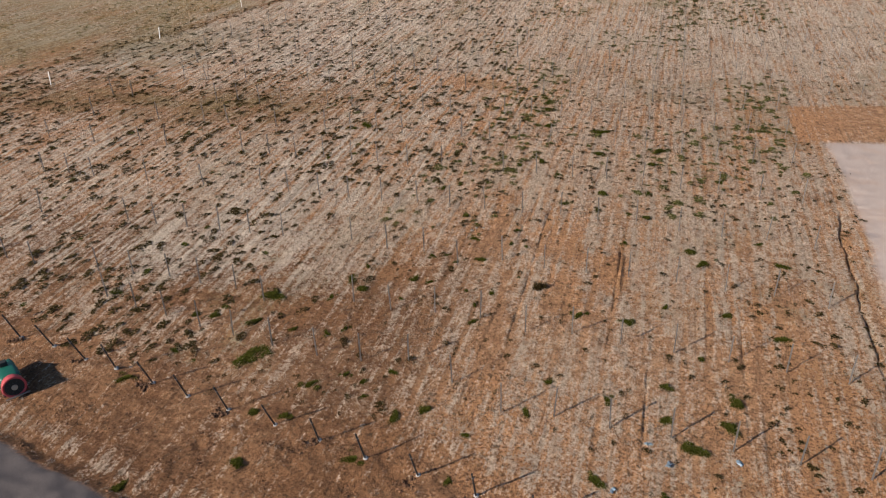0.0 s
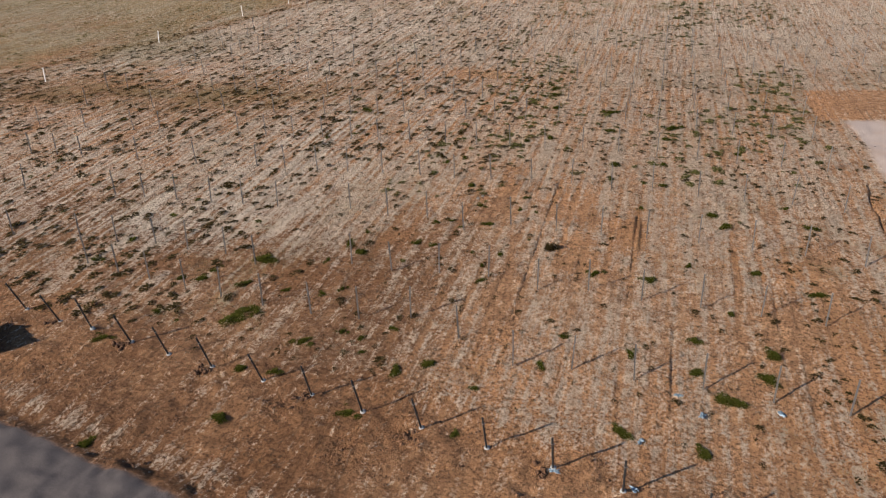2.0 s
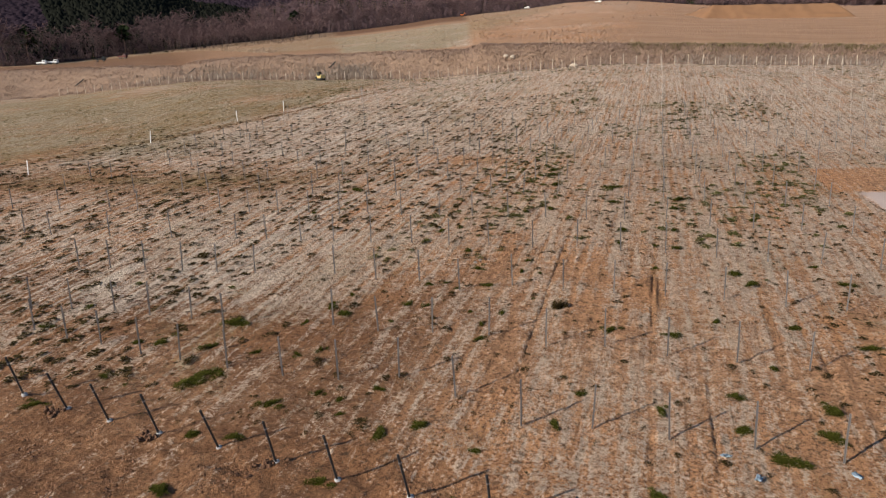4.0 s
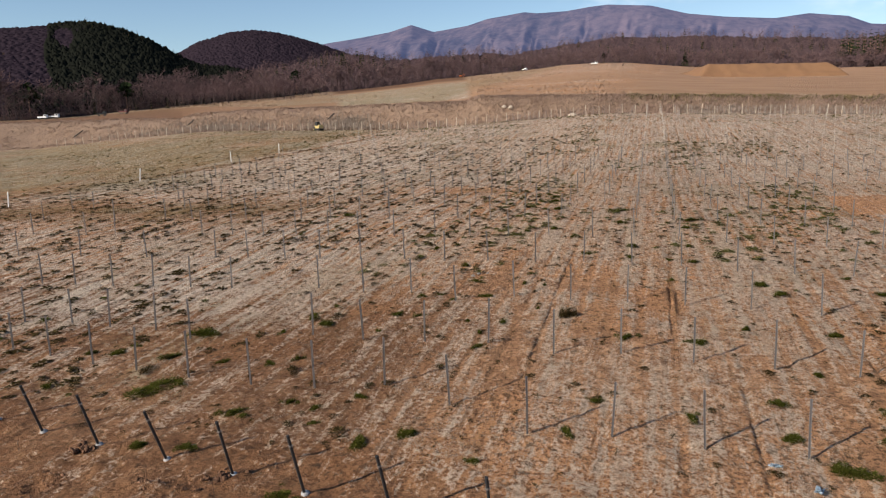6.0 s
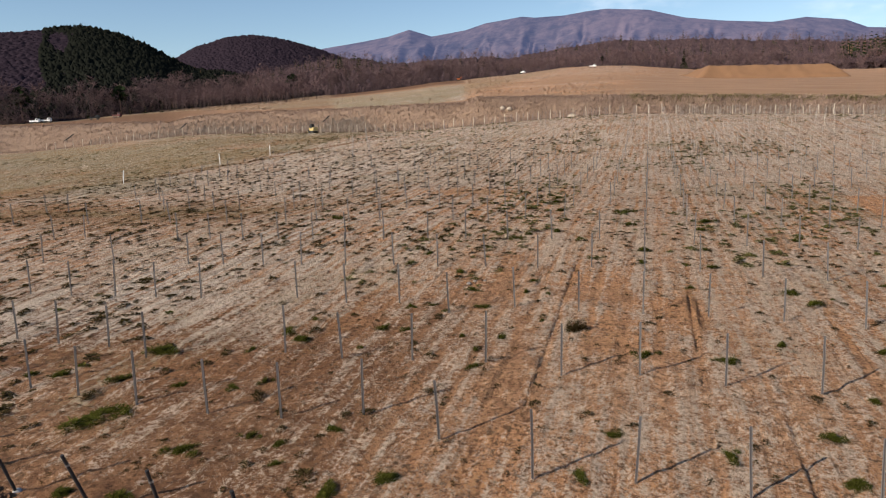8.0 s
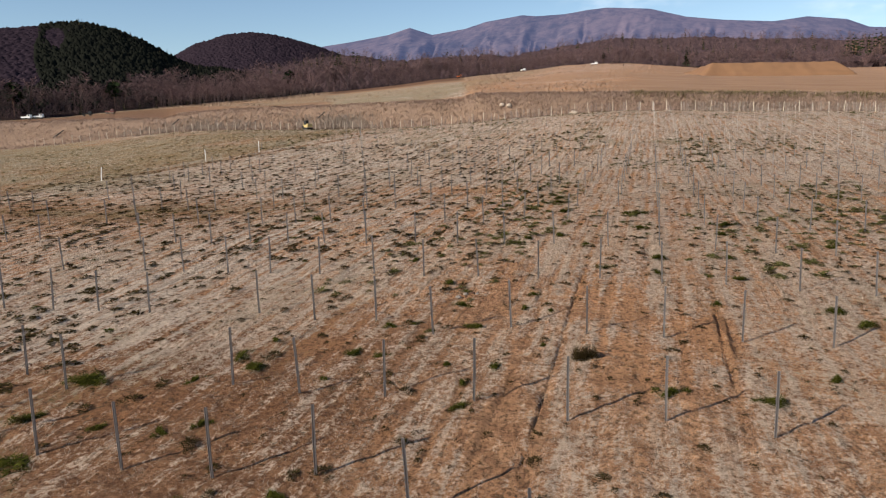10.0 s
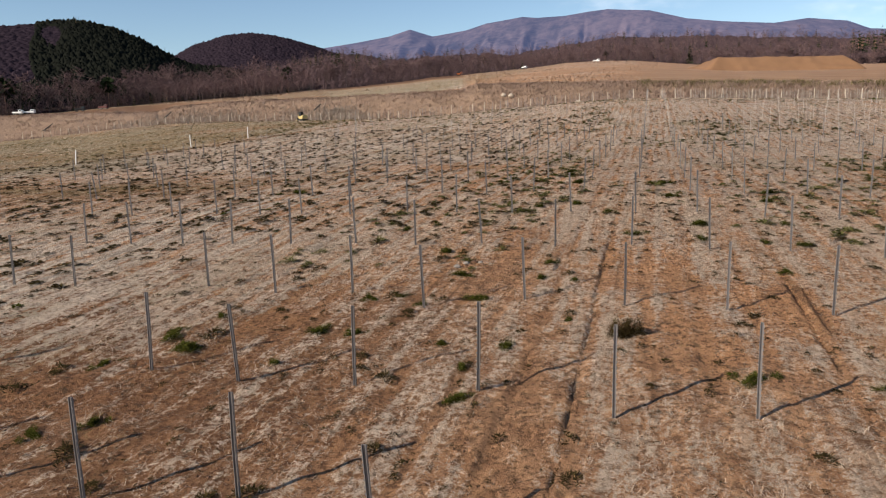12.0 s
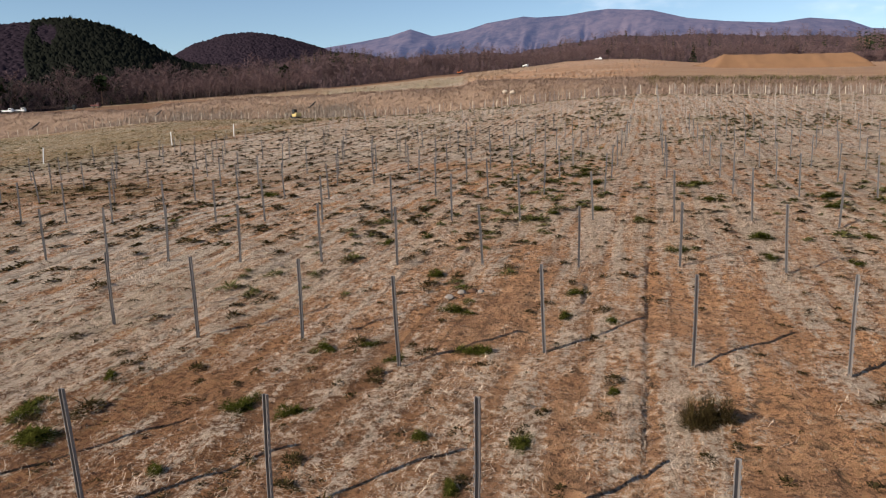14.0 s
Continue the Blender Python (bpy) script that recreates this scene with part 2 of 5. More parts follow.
def node(nt, kind, **inputs):
    n = nt.nodes.new(kind)
    for key, value in inputs.items():
        key = key.replace("_", " ")
        if hasattr(value, "is_linked"):
            nt.links.new(value, n.inputs[key])
        else:
            n.inputs[key].default_value = value
    return n


def tex(nt, scale, detail=6.0, rough=0.6, stretch=None, distort=0.0):
    co = nt.nodes.new("ShaderNodeTexCoord").outputs["Object"]
    if stretch:
        mp = node(nt, "ShaderNodeMapping", Vector=co)
        mp.inputs["Scale"].default_value = stretch
        co = mp.outputs[0]
    n = node(nt, "ShaderNodeTexNoise", Vector=co, Scale=scale, Detail=detail, Roughness=rough, Distortion=distort)
    return n.outputs["Fac"]


def mixc(nt, fac, a, b):
    n = nt.nodes.new("ShaderNodeMix")
    n.data_type = "RGBA"
    for s, v in ((n.inputs[0], fac), (n.inputs[6], a), (n.inputs[7], b)):
        if hasattr(v, "is_linked"):
            nt.links.new(v, s)
        else:
            s.default_value = v if not isinstance(v, tuple) else (*v, 1)
    return n.outputs[2]


def calc(nt, op, a, b=0.0, c=0.0, clamp=False):
    n = nt.nodes.new("ShaderNodeMath")
    n.operation, n.use_clamp = op, clamp
    for s, v in zip(n.inputs, (a, b, c)):
        if hasattr(v, "is_linked"):
            nt.links.new(v, s)
        else:
            s.default_value = v
    return n.outputs[0]


def step(nt, v, lo, hi):
    n = nt.nodes.new("ShaderNodeMapRange")
    n.interpolation_type = "SMOOTHSTEP"
    for s, val in zip(n.inputs[:3], (v, lo, hi)):
        if hasattr(val, "is_linked"):
            nt.links.new(val, s)
        else:
            s.default_value = val
    return n.outputs[0]


def relief(nt, bsdf, fac, strength, dist):
    b = node(nt, "ShaderNodeBump", Height=fac, Strength=strength, Distance=dist)
    nt.links.new(b.outputs[0], bsdf.inputs["Normal"])


def surface(name, dark, light, scale=20.0, rough=0.8, metal=0.0, bump=0.0, island=False):
    """A plain surface with two scales of unevenness."""
    mat, nt, bsdf = nodes(name)
    fac = calc(nt, "ADD", calc(nt, "MULTIPLY", tex(nt, scale), 0.6), calc(nt, "MULTIPLY", tex(nt, scale * 0.17, 3), 0.5), clamp=True)
    if island:
        fac = nt.nodes.new("ShaderNodeNewGeometry").outputs["Random Per Island"]
    nt.links.new(mixc(nt, fac, dark, light), bsdf.inputs["Base Color"])
    bsdf.inputs["Roughness"].default_value, bsdf.inputs["Metallic"].default_value = rough, metal
    bsdf.inputs["Specular IOR Level"].default_value = 0.25
    if bump:
        relief(nt, bsdf, tex(nt, scale * 2), bump, 0.01)
    return mat


def make_ground():
    mat, nt, bsdf = nodes("field_ground")
    za = nt.nodes.new("ShaderNodeAttribute")
    za.attribute_name = "zones_a"
    zb = nt.nodes.new("ShaderNodeAttribute")
    zb.attribute_name = "zones_b"
    sa, sb = nt.nodes.new("ShaderNodeSeparateColor"), nt.nodes.new("ShaderNodeSeparateColor")
    nt.links.new(za.outputs["Color"], sa.inputs[0])
    nt.links.new(zb.outputs["Color"], sb.inputs[0])
    straw, green, lot = sa.outputs
    umber = za.outputs["Alpha"]
    tall, plough, road = sb.outputs
    fine = step(nt, tex(nt, 7.0, 8, 0.78), 0.39, 0.61)
    grain = step(nt, tex(nt, 38.0, 5, 0.8), 0.36, 0.64)
    mid = step(nt, tex(nt, 1.9, 7, 0.72), 0.37, 0.63)
    rows = step(nt, tex(nt, 1.0, 6, 0.68, (2.6, 0.17, 1)), 0.38, 0.62)
    big = tex(nt, 0.09, 4, 0.55)
    place = nt.nodes.new("ShaderNodeTexCoord").outputs["Object"]
    split = nt.nodes.new("ShaderNodeSeparateXYZ")
    nt.links.new(place, split.inputs[0])
    across = calc(nt, "ADD", calc(nt, "MULTIPLY", split.outputs[0], 2 * math.pi / 0.65), calc(nt, "MULTIPLY", tex(nt, 0.5, 3, 0.6), 5.0))
    drilled = calc(nt, "MULTIPLY", calc(nt, "ADD", 0.5, calc(nt, "MULTIPLY", calc(nt, "SINE", across), 0.5)), step(nt, tex(nt, 1.0, 4, 0.6, (0.5, 0.09, 1)), 0.36, 0.56))
    furrow = step(nt, tex(nt, 1.0, 4, 0.62, (2.3, 0.07, 1)), 0.36, 0.47)
    # soil: red-brown to orange; dark specks are clods plus painted shade between straw
    soil = mixc(nt, mid, SOIL_DARK, SOIL_LIGHT)
    soil = mixc(nt, step(nt, big, 0.42, 0.62), soil, mixc(nt, fine, SOIL_RED, SOIL_ORANGE))
    soil = mixc(nt, calc(nt, "MULTIPLY", step(nt, fine, 0.34, 0.12), 0.65), soil, SOIL_CLOD_SHADE)
    soil = mixc(nt, calc(nt, "MULTIPLY", umber, 0.8), soil, mixc(nt, calc(nt, "ADD", calc(nt, "MULTIPLY", fine, 0.5), calc(nt, "MULTIPLY", mid, 0.5)), UMBER_DARK, UMBER_LIGHT))
    # matted straw
    matted = mixc(nt, calc(nt, "ADD", calc(nt, "MULTIPLY", fine, 0.55), calc(nt, "MULTIPLY", grain, 0.55), clamp=True), STRAW_BROWN, STRAW_PALE)
    matted = mixc(nt, calc(nt, "MULTIPLY", step(nt, mid, 0.55, 0.2), 0.6), matted, STRAW_GREY)
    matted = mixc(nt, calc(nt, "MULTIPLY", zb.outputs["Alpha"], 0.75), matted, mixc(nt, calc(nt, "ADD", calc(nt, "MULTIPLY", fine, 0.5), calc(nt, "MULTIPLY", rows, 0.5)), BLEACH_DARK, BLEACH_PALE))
    pick = calc(nt, "ADD", calc(nt, "MULTIPLY", fine, 0.74), calc(nt, "ADD", calc(nt, "MULTIPLY", mid, 0.52), calc(nt, "ADD", calc(nt, "MULTIPLY", rows, 0.60), calc(nt, "MULTIPLY", grain, 0.42))))
    cover = calc(nt, "MULTIPLY", step(nt, calc(nt, "SUBTRACT", calc(nt, "ADD", straw, pick), calc(nt, "MULTIPLY", drilled, 0.42)), 1.53, 1.79), calc(nt, "ADD", 0.55, calc(nt, "MULTIPLY", furrow, 0.45)))
    col = mixc(nt, cover, soil, matted)
    # Thin dark drill lines: stubble tone plus furrow shade in one colour.
    drill = step(nt, tex(nt, 1.0, 4, 0.6, (4.6, 0.09, 1)), 0.45, 0.36)
    drill_patches = step(nt, tex(nt, 0.22, 3, 0.6), 0.40, 0.62)
    col = mixc(nt, calc(nt, "MULTIPLY", calc(nt, "MULTIPLY", drill, drill_patches), calc(nt, "ADD", 0.25, calc(nt, "MULTIPLY", fine, 0.35))), col, SOIL_CLOD_SHADE)
    # Dark gaps between straws: their small cast shadows put into the colour.
    gap_shade = calc(nt, "MULTIPLY", step(nt, tex(nt, 4.2, 5, 0.7, (1, 0.8, 1)), 0.45, 0.39), calc(nt, "ADD", 0.35, calc(nt, "MULTIPLY", step(nt, tex(nt, 0.16, 3, 0.6), 0.40, 0.62), 0.4)))
    col = mixc(nt, gap_shade, col, STRAW_GAP_SHADE)
    moss = step(nt, calc(nt, "ADD", green, calc(nt, "MULTIPLY", fine, 0.5)), 0.55, 0.85)
    col = mixc(nt, calc(nt, "MULTIPLY", moss, 0.55), col, mixc(nt, mid, MOSS_DARK, MOSS_LIGHT))
    col = mixc(nt, tall, col, mixc(nt, tex(nt, 0.9, 6, 0.7), TALL_DARK, TALL_LIGHT))
    far_dirt = mixc(nt, calc(nt, "MULTIPLY", umber, 0.75), mixc(nt, tex(nt, 0.05, 5, 0.6, (1, 2.5, 1)), PLOUGH_DARK, PLOUGH_LIGHT), UMBER_DARK)
    col = mixc(nt, plough, col, far_dirt)
    stones = mixc(nt, tex(nt, 30, 4, 0.8), GRAVEL_DARK, GRAVEL_LIGHT)
    stones = mixc(nt, calc(nt, "MULTIPLY", step(nt, tex(nt, 0.5, 5, 0.6), 0.45, 0.7), 0.5), stones, GRAVEL_WARM)
    col = mixc(nt, lot, col, stones)
    col = mixc(nt, road, col, mixc(nt, step(nt, tex(nt, 26, 6, 0.85), 0.36, 0.64), ROAD_DARK, ROAD_LIGHT))
    nt.links.new(col, bsdf.inputs["Base Color"])
    bsdf.inputs["Roughness"].default_value = 0.95
    bsdf.inputs["Specular IOR Level"].default_value = 0.1
    lumps = calc(nt, "ADD", calc(nt, "ADD", calc(nt, "MULTIPLY", fine, 0.80), calc(nt, "MULTIPLY", mid, 0.55)), calc(nt, "ADD", calc(nt, "MULTIPLY", grain, 0.36), calc(nt, "ADD", calc(nt, "MULTIPLY", rows, 0.45), calc(nt, "MULTIPLY", drilled, -0.55))))
    flat = calc(nt, "SUBTRACT", 1.0, calc(nt, "MULTIPLY", calc(nt, "MAXIMUM", lot, road), 0.8))
    relief(nt, bsdf, lumps, flat, 0.075)
    return mat


SOIL_DARK, SOIL_LIGHT, SOIL_RED, SOIL_ORANGE, SOIL_CLOD_SHADE = (0.40, 0.207, 0.112), (0.66, 0.375, 0.207), (0.44, 0.212, 0.108), (0.68, 0.36, 0.176), (0.095, 0.054, 0.034)
UMBER_DARK, UMBER_LIGHT = (0.095, 0.045, 0.024), (0.30, 0.145, 0.073)
STRAW_BROWN, STRAW_PALE, STRAW_GREY = (0.235, 0.145, 0.090), (0.85, 0.68, 0.535), (0.43, 0.335, 0.26)
BLEACH_DARK, BLEACH_PALE = (0.27, 0.205, 0.155), (0.86, 0.74, 0.62)
MOSS_DARK, MOSS_LIGHT = (0.085, 0.082, 0.032), (0.24, 0.205, 0.09)
STRAW_GAP_SHADE = (0.10, 0.066, 0.042)
TALL_DARK, TALL_LIGHT = (0.22, 0.145, 0.102), (0.41, 0.29, 0.21)
PLOUGH_DARK, PLOUGH_LIGHT = (0.235, 0.132, 0.08), (0.46, 0.288, 0.18)
GRAVEL_DARK, GRAVEL_LIGHT, GRAVEL_WARM = (0.29, 0.225, 0.20), (0.48, 0.395, 0.355), (0.40, 0.285, 0.225)
ROAD_DARK, ROAD_LIGHT = (0.04, 0.035, 0.037), (0.13, 0.112, 0.112)
M_GROUND = make_ground()
M_STRAW = surface("dry_straw", (0.24, 0.15, 0.09), (0.82, 0.65, 0.50), island=True, rough=0.7)
M_TALL = surface("tall_dry_grass", (0.15, 0.10, 0.078), (0.34, 0.235, 0.18), island=True)
M_ROUGH = surface("rough_dry_grass", (0.27, 0.185, 0.13), (0.47, 0.34, 0.25), island=True)
M_REED = surface("grey_reed", (0.17, 0.132, 0.105), (0.31, 0.25, 0.205), island=True)
M_WEED = surface("green_weed", (0.019, 0.021, 0.004), (0.095, 0.095, 0.019), island=True, rough=0.6)
M_BROWN_WEED = surface("withered_weed", (0.018, 0.013, 0.006), (0.076, 0.054, 0.022), island=True)
M_STEEL = surface("galvanised_steel", (0.14, 0.128, 0.126), (0.28, 0.258, 0.252), 40, 0.5, 0.4)
M_BLACK_TUBE = surface("dark_painted_tube", (0.018, 0.018, 0.020), (0.05, 0.05, 0.055), 40, 0.5, 0.3)
M_CONCRETE = surface("pale_concrete", (0.20, 0.195, 0.20), (0.40, 0.395, 0.40), 25, 0.9, 0, 0.3)
M_PALE_POST = surface("pale_post", (0.26, 0.235, 0.215), (0.42, 0.385, 0.36), 40, 0.5, 0.1)
M_PALE_WOOD = surface("weathered_pale_wood", (0.40, 0.34, 0.27), (0.62, 0.55, 0.46), 18, 0.8)
M_WHITE = surface("white_paint", (0.70, 0.71, 0.72), (0.84, 0.84, 0.83), 8, 0.35)
M_YELLOW = surface("yellow_paint", (0.36, 0.27, 0.10), (0.54, 0.43, 0.20), 8, 0.4)
M_RED = surface("faded_red_paint", (0.30, 0.035, 0.045), (0.48, 0.085, 0.095), 9, 0.45)
M_DULL_RED = surface("dull_red_paint", (0.07, 0.022, 0.022), (0.13, 0.04, 0.036), 9, 0.6)
M_GREEN_PAINT = surface("green_paint", (0.006, 0.06, 0.045), (0.02, 0.13, 0.095), 6, 0.4)
M_ORANGE = surface("orange_paint", (0.45, 0.10, 0.02), (0.55, 0.16, 0.05), 6, 0.5)
M_DARK = surface("dark_rubber", (0.012, 0.012, 0.013), (0.035, 0.035, 0.035), 20, 0.7)
M_GLASS = surface("tinted_glass", (0.02, 0.025, 0.03), (0.05, 0.06, 0.07), 3, 0.08)
M_STONE = surface("pale_stone", (0.22, 0.175, 0.135), (0.50, 0.42, 0.34), 5, 0.9, 0, 0.4)
M_RUBBLE = surface("grey_rubble", (0.11, 0.09, 0.08), (0.33, 0.285, 0.25), 16, 0.9, 0, 0.5)
M_CLOD = surface("soil_clods", (0.05, 0.026, 0.016), (0.14, 0.072, 0.042), 14, 0.95, 0, 0.5)
M_BLUE = surface("blue_plastic", (0.17, 0.24, 0.31), (0.36, 0.44, 0.52), 30, 0.45)
M_BARK = surface("grey_bark", (0.035, 0.027, 0.028), (0.105, 0.08, 0.078), 4, 0.95)
M_PINE_BARK = surface("reddish_bark", (0.13, 0.07, 0.045), (0.27, 0.165, 0.11), 4, 0.95)
M_TWIG = surface("bare_twigs", (0.058, 0.036, 0.039), (0.165, 0.110, 0.110), island=True)
# Twig colour shifted to purple-grey to imitate haze.
M_FAR_TWIG = surface("hazed_bare_twigs", (0.04, 0.028, 0.034), (0.095, 0.068, 0.076), island=True)
M_NEEDLE = surface("conifer_needles", (0.007, 0.012, 0.007), (0.026, 0.036, 0.016), island=True)
M_DIRT_HEAP = surface("dug_earth", (0.125, 0.066, 0.035), (0.235, 0.128, 0.068), 0.35, 0.95, 0, 0.4)


# ---- ground ----
def spaced(lo, hi, near_lo, near_hi, fine, grow, cap, end):
    up, down = [near_hi], [near_lo]
    for line, way, stop in ((up, 1, hi), (down, -1, lo)):
        edge = line[0]
        while way * (line[-1] - end[0 if way < 0 else 1]) < 0:
            past = abs(line[-1] - edge)
            line.append(line[-1] + way * (min(cap, fine + grow * past) if way * (line[-1] - stop) < 0 else max(cap, 0.12 * abs(line[-1] - stop) + cap)))
    return np.array(sorted(down[1:] + list(np.arange(near_lo, near_hi, fine)) + up))


RUTS = [(-0.18, 0.6, 17.4, 0.055, 0.042), (-1.62, 12.9, 17.4, 0.07, 0.05), (-5.52, 15.3, 19.8, 0.07, 0.05), (5.08, 6.6, 13.0, 0.06, 0.05),
        (5.42, 8.0, 12.6, 0.05, 0.09), (-1.38, 0.4, 6.2, 0.05, 0.12), (2.9, -5, 1.5, 0.05, 0.09), (7.3, -4.5, 3.0, 0.06, 0.09), (12.0, -2, 9, 0.05, 0.1)]


def build_ground():
    xs = spaced(-290, 290, -13, 10, 0.15, 0.027, 3.5, (-4700, 4700))
    ys = spaced(-60, 300, -12, 22, 0.15, 0.023, 2.2, (-4700, 4700))
    extra = [r[0] + o for r in RUTS for o in (-0.16, -0.1, -0.05, 0, 0.05, 0.1, 0.16)] + [18.9 + o for o in np.arange(-0.5, 0.6, 0.06)]
    xs = np.unique(np.round(np.concatenate([xs, extra]), 3))
    gx, gy = np.meshgrid(xs, ys)
    z = height(gx, gy)
    for rx, y0, y1, deep, wide in RUTS:
        off = gx - rx - 0.03 * (vnoise(gy, gy * 0, 3.0, 3) - 0.5)
        z -= deep * np.exp(-(off / wide) ** 2) * smooth(y0 - 0.5, y0 + 0.5, gy) * smooth(y1 + 0.5, y1 - 0.5, gy) * (0.5 + vnoise(gy, gx, 0.7, 2))
        z += 0.4 * deep * np.exp(-((np.abs(off) - 0.18) / 0.08) ** 2) * smooth(y0, y0 + 1, gy) * smooth(y1, y1 - 1, gy)
    gully = gx - (18.78 + 0.28 * smooth(15, 22, gy) + 0.3 * (vnoise(gy, gy * 0, 4.0, 5) - 0.5) + 0.25 * (vnoise(gy, gy * 0, 0.9, 6) - 0.5) - 0.03 * np.clip(8 - gy, 0, 6))
    z -= (0.08 + 0.20 * smooth(0.3, 0.8, vnoise(gy, gy * 0, 1.6, 7))) * np.exp(-(gully / (0.06 + 0.07 * vnoise(gy, gx, 1.1, 8))) ** 2) * smooth(1, 4, gy) * smooth(29, 24, gy)
    nx, ny = len(xs), len(ys)
    idx = np.arange(nx * ny).reshape(ny, nx)
    faces = np.stack([idx[:-1, :-1], idx[:-1, 1:], idx[1:, 1:], idx[1:, :-1]], -1).reshape(-1, 4)
    me = mesh_np("ground", np.stack([gx, gy, z], -1).reshape(-1, 3), faces, M_GROUND, True)
    straw, green, lot, tall, plough, road, past, umber, bleach = (a.ravel() for a in zones(gx, gy))
    for name, cols in (("zones_a", (straw, green, lot, umber)), ("zones_b", (tall, plough, road, bleach))):
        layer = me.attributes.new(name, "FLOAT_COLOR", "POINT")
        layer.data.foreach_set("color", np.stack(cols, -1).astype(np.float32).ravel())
    return tagged(new("ground", me), "straw-strewn red-brown field soil with gravel road", "ground", kind="structure")


build_ground()


# ---- hills and far mountains ----
def ridge_z(az, d, line, d0, d1, z0):
    top = rise(d1, np.interp(az, [p[0] for p in line], [p[1] for p in line]))
    s = np.clip((d - d0) / (d1 - d0), 0, 1)
    e0, e1 = (z0 - EYE[2]) / d0, (top - EYE[2]) / d1
    return EYE[2] + np.minimum(d, d1) * (e0 + (e1 - e0) * s ** 0.8)


def ridge(name, line, d0, d1, z0, mat, label, rough=4.0, steps=120, scale=60.0, spurs=0.0):
    line = sorted(line)
    azs = np.linspace(line[0][0], line[-1][0], steps)
    ss = np.concatenate([np.linspace(0, 1, 44), [1.1, 1.3, 1.6]])
    az, s = np.meshgrid(azs, ss)
    d = d0 + (d1 - d0) * np.minimum(s, 1) + (d1 - d0) * np.maximum(s - 1, 0)
    z = ridge_z(az, d, line, d0, d1, z0) - np.maximum(s - 1, 0) * (d1 - d0) * 0.25
    x, y = at_bearing(az, d)
    z = z + rough * 2.2 * np.sin(np.clip(s, 0, 1) * math.pi) ** 1.5 * (vnoise(x, y, scale, 3) - 0.5 + 0.5 * (vnoise(x, y, scale * 0.4, 5) - 0.5))
    bend = az + 2.2 * (vnoise(az, s, 1.5, 51) - 0.5) + 1.6 * s
    z = z + spurs * np.sin(np.clip(s, 0, 1) * math.pi) * (1 - np.clip(s, 0, 1)) * (np.abs(vnoise(bend, s * 1.5, 1.7, 52) - 0.5) + 0.6 * np.abs(vnoise(bend, s * 3, 0.6, 53) - 0.5) - 0.3)
    idx = np.arange(z.size).reshape(z.shape)
    faces = np.stack([idx[:-1, :-1], idx[1:, :-1], idx[1:, 1:], idx[:-1, 1:]], -1).reshape(-1, 4)
    me = mesh_np(name, np.stack([x, y, z], -1).reshape(-1, 3), faces, mat, True)
    return tagged(new(name, me), label, "hill", kind="structure")


def forest_floor(name, a, b, scale, haze=None, amount=0.0, deep=3.0, stretch=None):
    mat, nt, bsdf = nodes(name)
    f = calc(nt, "ADD", calc(nt, "MULTIPLY", tex(nt, scale, 8, 0.75, stretch), 0.7), calc(nt, "MULTIPLY", tex(nt, scale * 0.06, 4, 0.6, stretch), 0.4), clamp=True)
    nt.links.new(mixc(nt, step(nt, f, 0.42, 0.70), a, b), bsdf.inputs["Base Color"])
    bsdf.inputs["Roughness"].default_value, bsdf.inputs["Specular IOR Level"].default_value = 1.0, 0.0
    relief(nt, bsdf, f, 0.6, deep)
    # Bluish emission stands in for the air's haze over a long distance.
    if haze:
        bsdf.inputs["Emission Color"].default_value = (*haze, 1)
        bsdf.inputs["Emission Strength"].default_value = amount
    return mat


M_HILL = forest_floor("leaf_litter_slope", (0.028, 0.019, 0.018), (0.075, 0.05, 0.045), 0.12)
# Lighter, bluer base colour carries the distance haze of hill_behind.
M_HILL_MID = forest_floor("hazed_wooded_hill", (0.04, 0.03, 0.036), (0.10, 0.072, 0.078), 0.06)
M_MOUNTAIN = forest_floor("hazed_wooded_mountain", (0.030, 0.030, 0.040), (0.115, 0.084, 0.090), 0.022, (0.17, 0.21, 0.42), 0.27, 9.0, (1, 0.2, 1))
HILL_A = [(64, 5.8), (52, 7.0), (46.7, 7.6), (44.7, 7.82), (42.3, 8.08), (41.2, 7.93), (39.8, 7.58), (38.4, 7.06), (37.3, 6.45), (36.2, 5.82), (34.7, 5.1), (32.3, 4.9), (30.3, 4.4), (27, 3.4)]
HILL_B = [(38, 4.9), (36.2, 5.7), (34.6, 6.62), (33.4, 6.97), (32.2, 7.37), (30.5, 7.54), (28.9, 7.39), (27.2, 7.02), (25.5, 6.5), (23.9, 5.9), (22, 5.3)]
HILL_C = [(31, 4.3), (30.3, 4.7), (28.2, 5.05), (26, 5.6), (23.9, 5.85), (22.1, 5.8), (20.4, 5.4), (18.6, 5.35), (16.9, 5.5), (15, 5.55), (12.5, 5.7)]
HILL_D = [(13, 5.7), (10.7, 5.4), (8, 5.8), (6.4, 6.0), (4.3, 6.2), (2.6, 6.4), (0.1, 6.2), (-3.8, 6.1), (-7.6, 5.7), (-11.2, 5.45), (-12.9, 5.15), (-15, 5.2), (-28, 4.9)]
RANGE = [(29, 5.6), (24.9, 6.5), (22.96, 6.77), (20, 7.25), (18.34, 7.74), (16.6, 7.18), (14, 7.55), (12.42, 8.0), (9.6, 8.37), (8.6, 8.25), (6.39, 8.29),
         (4.6, 8.5), (3.24, 8.58), (0.17, 8.3), (-2.43, 7.56), (-5, 7.15), (-8.31, 6.78), (-10.44, 6.92), (-12.85, 6.52), (-14.2, 5.9), (-20, 5.2), (-32, 4.6)]
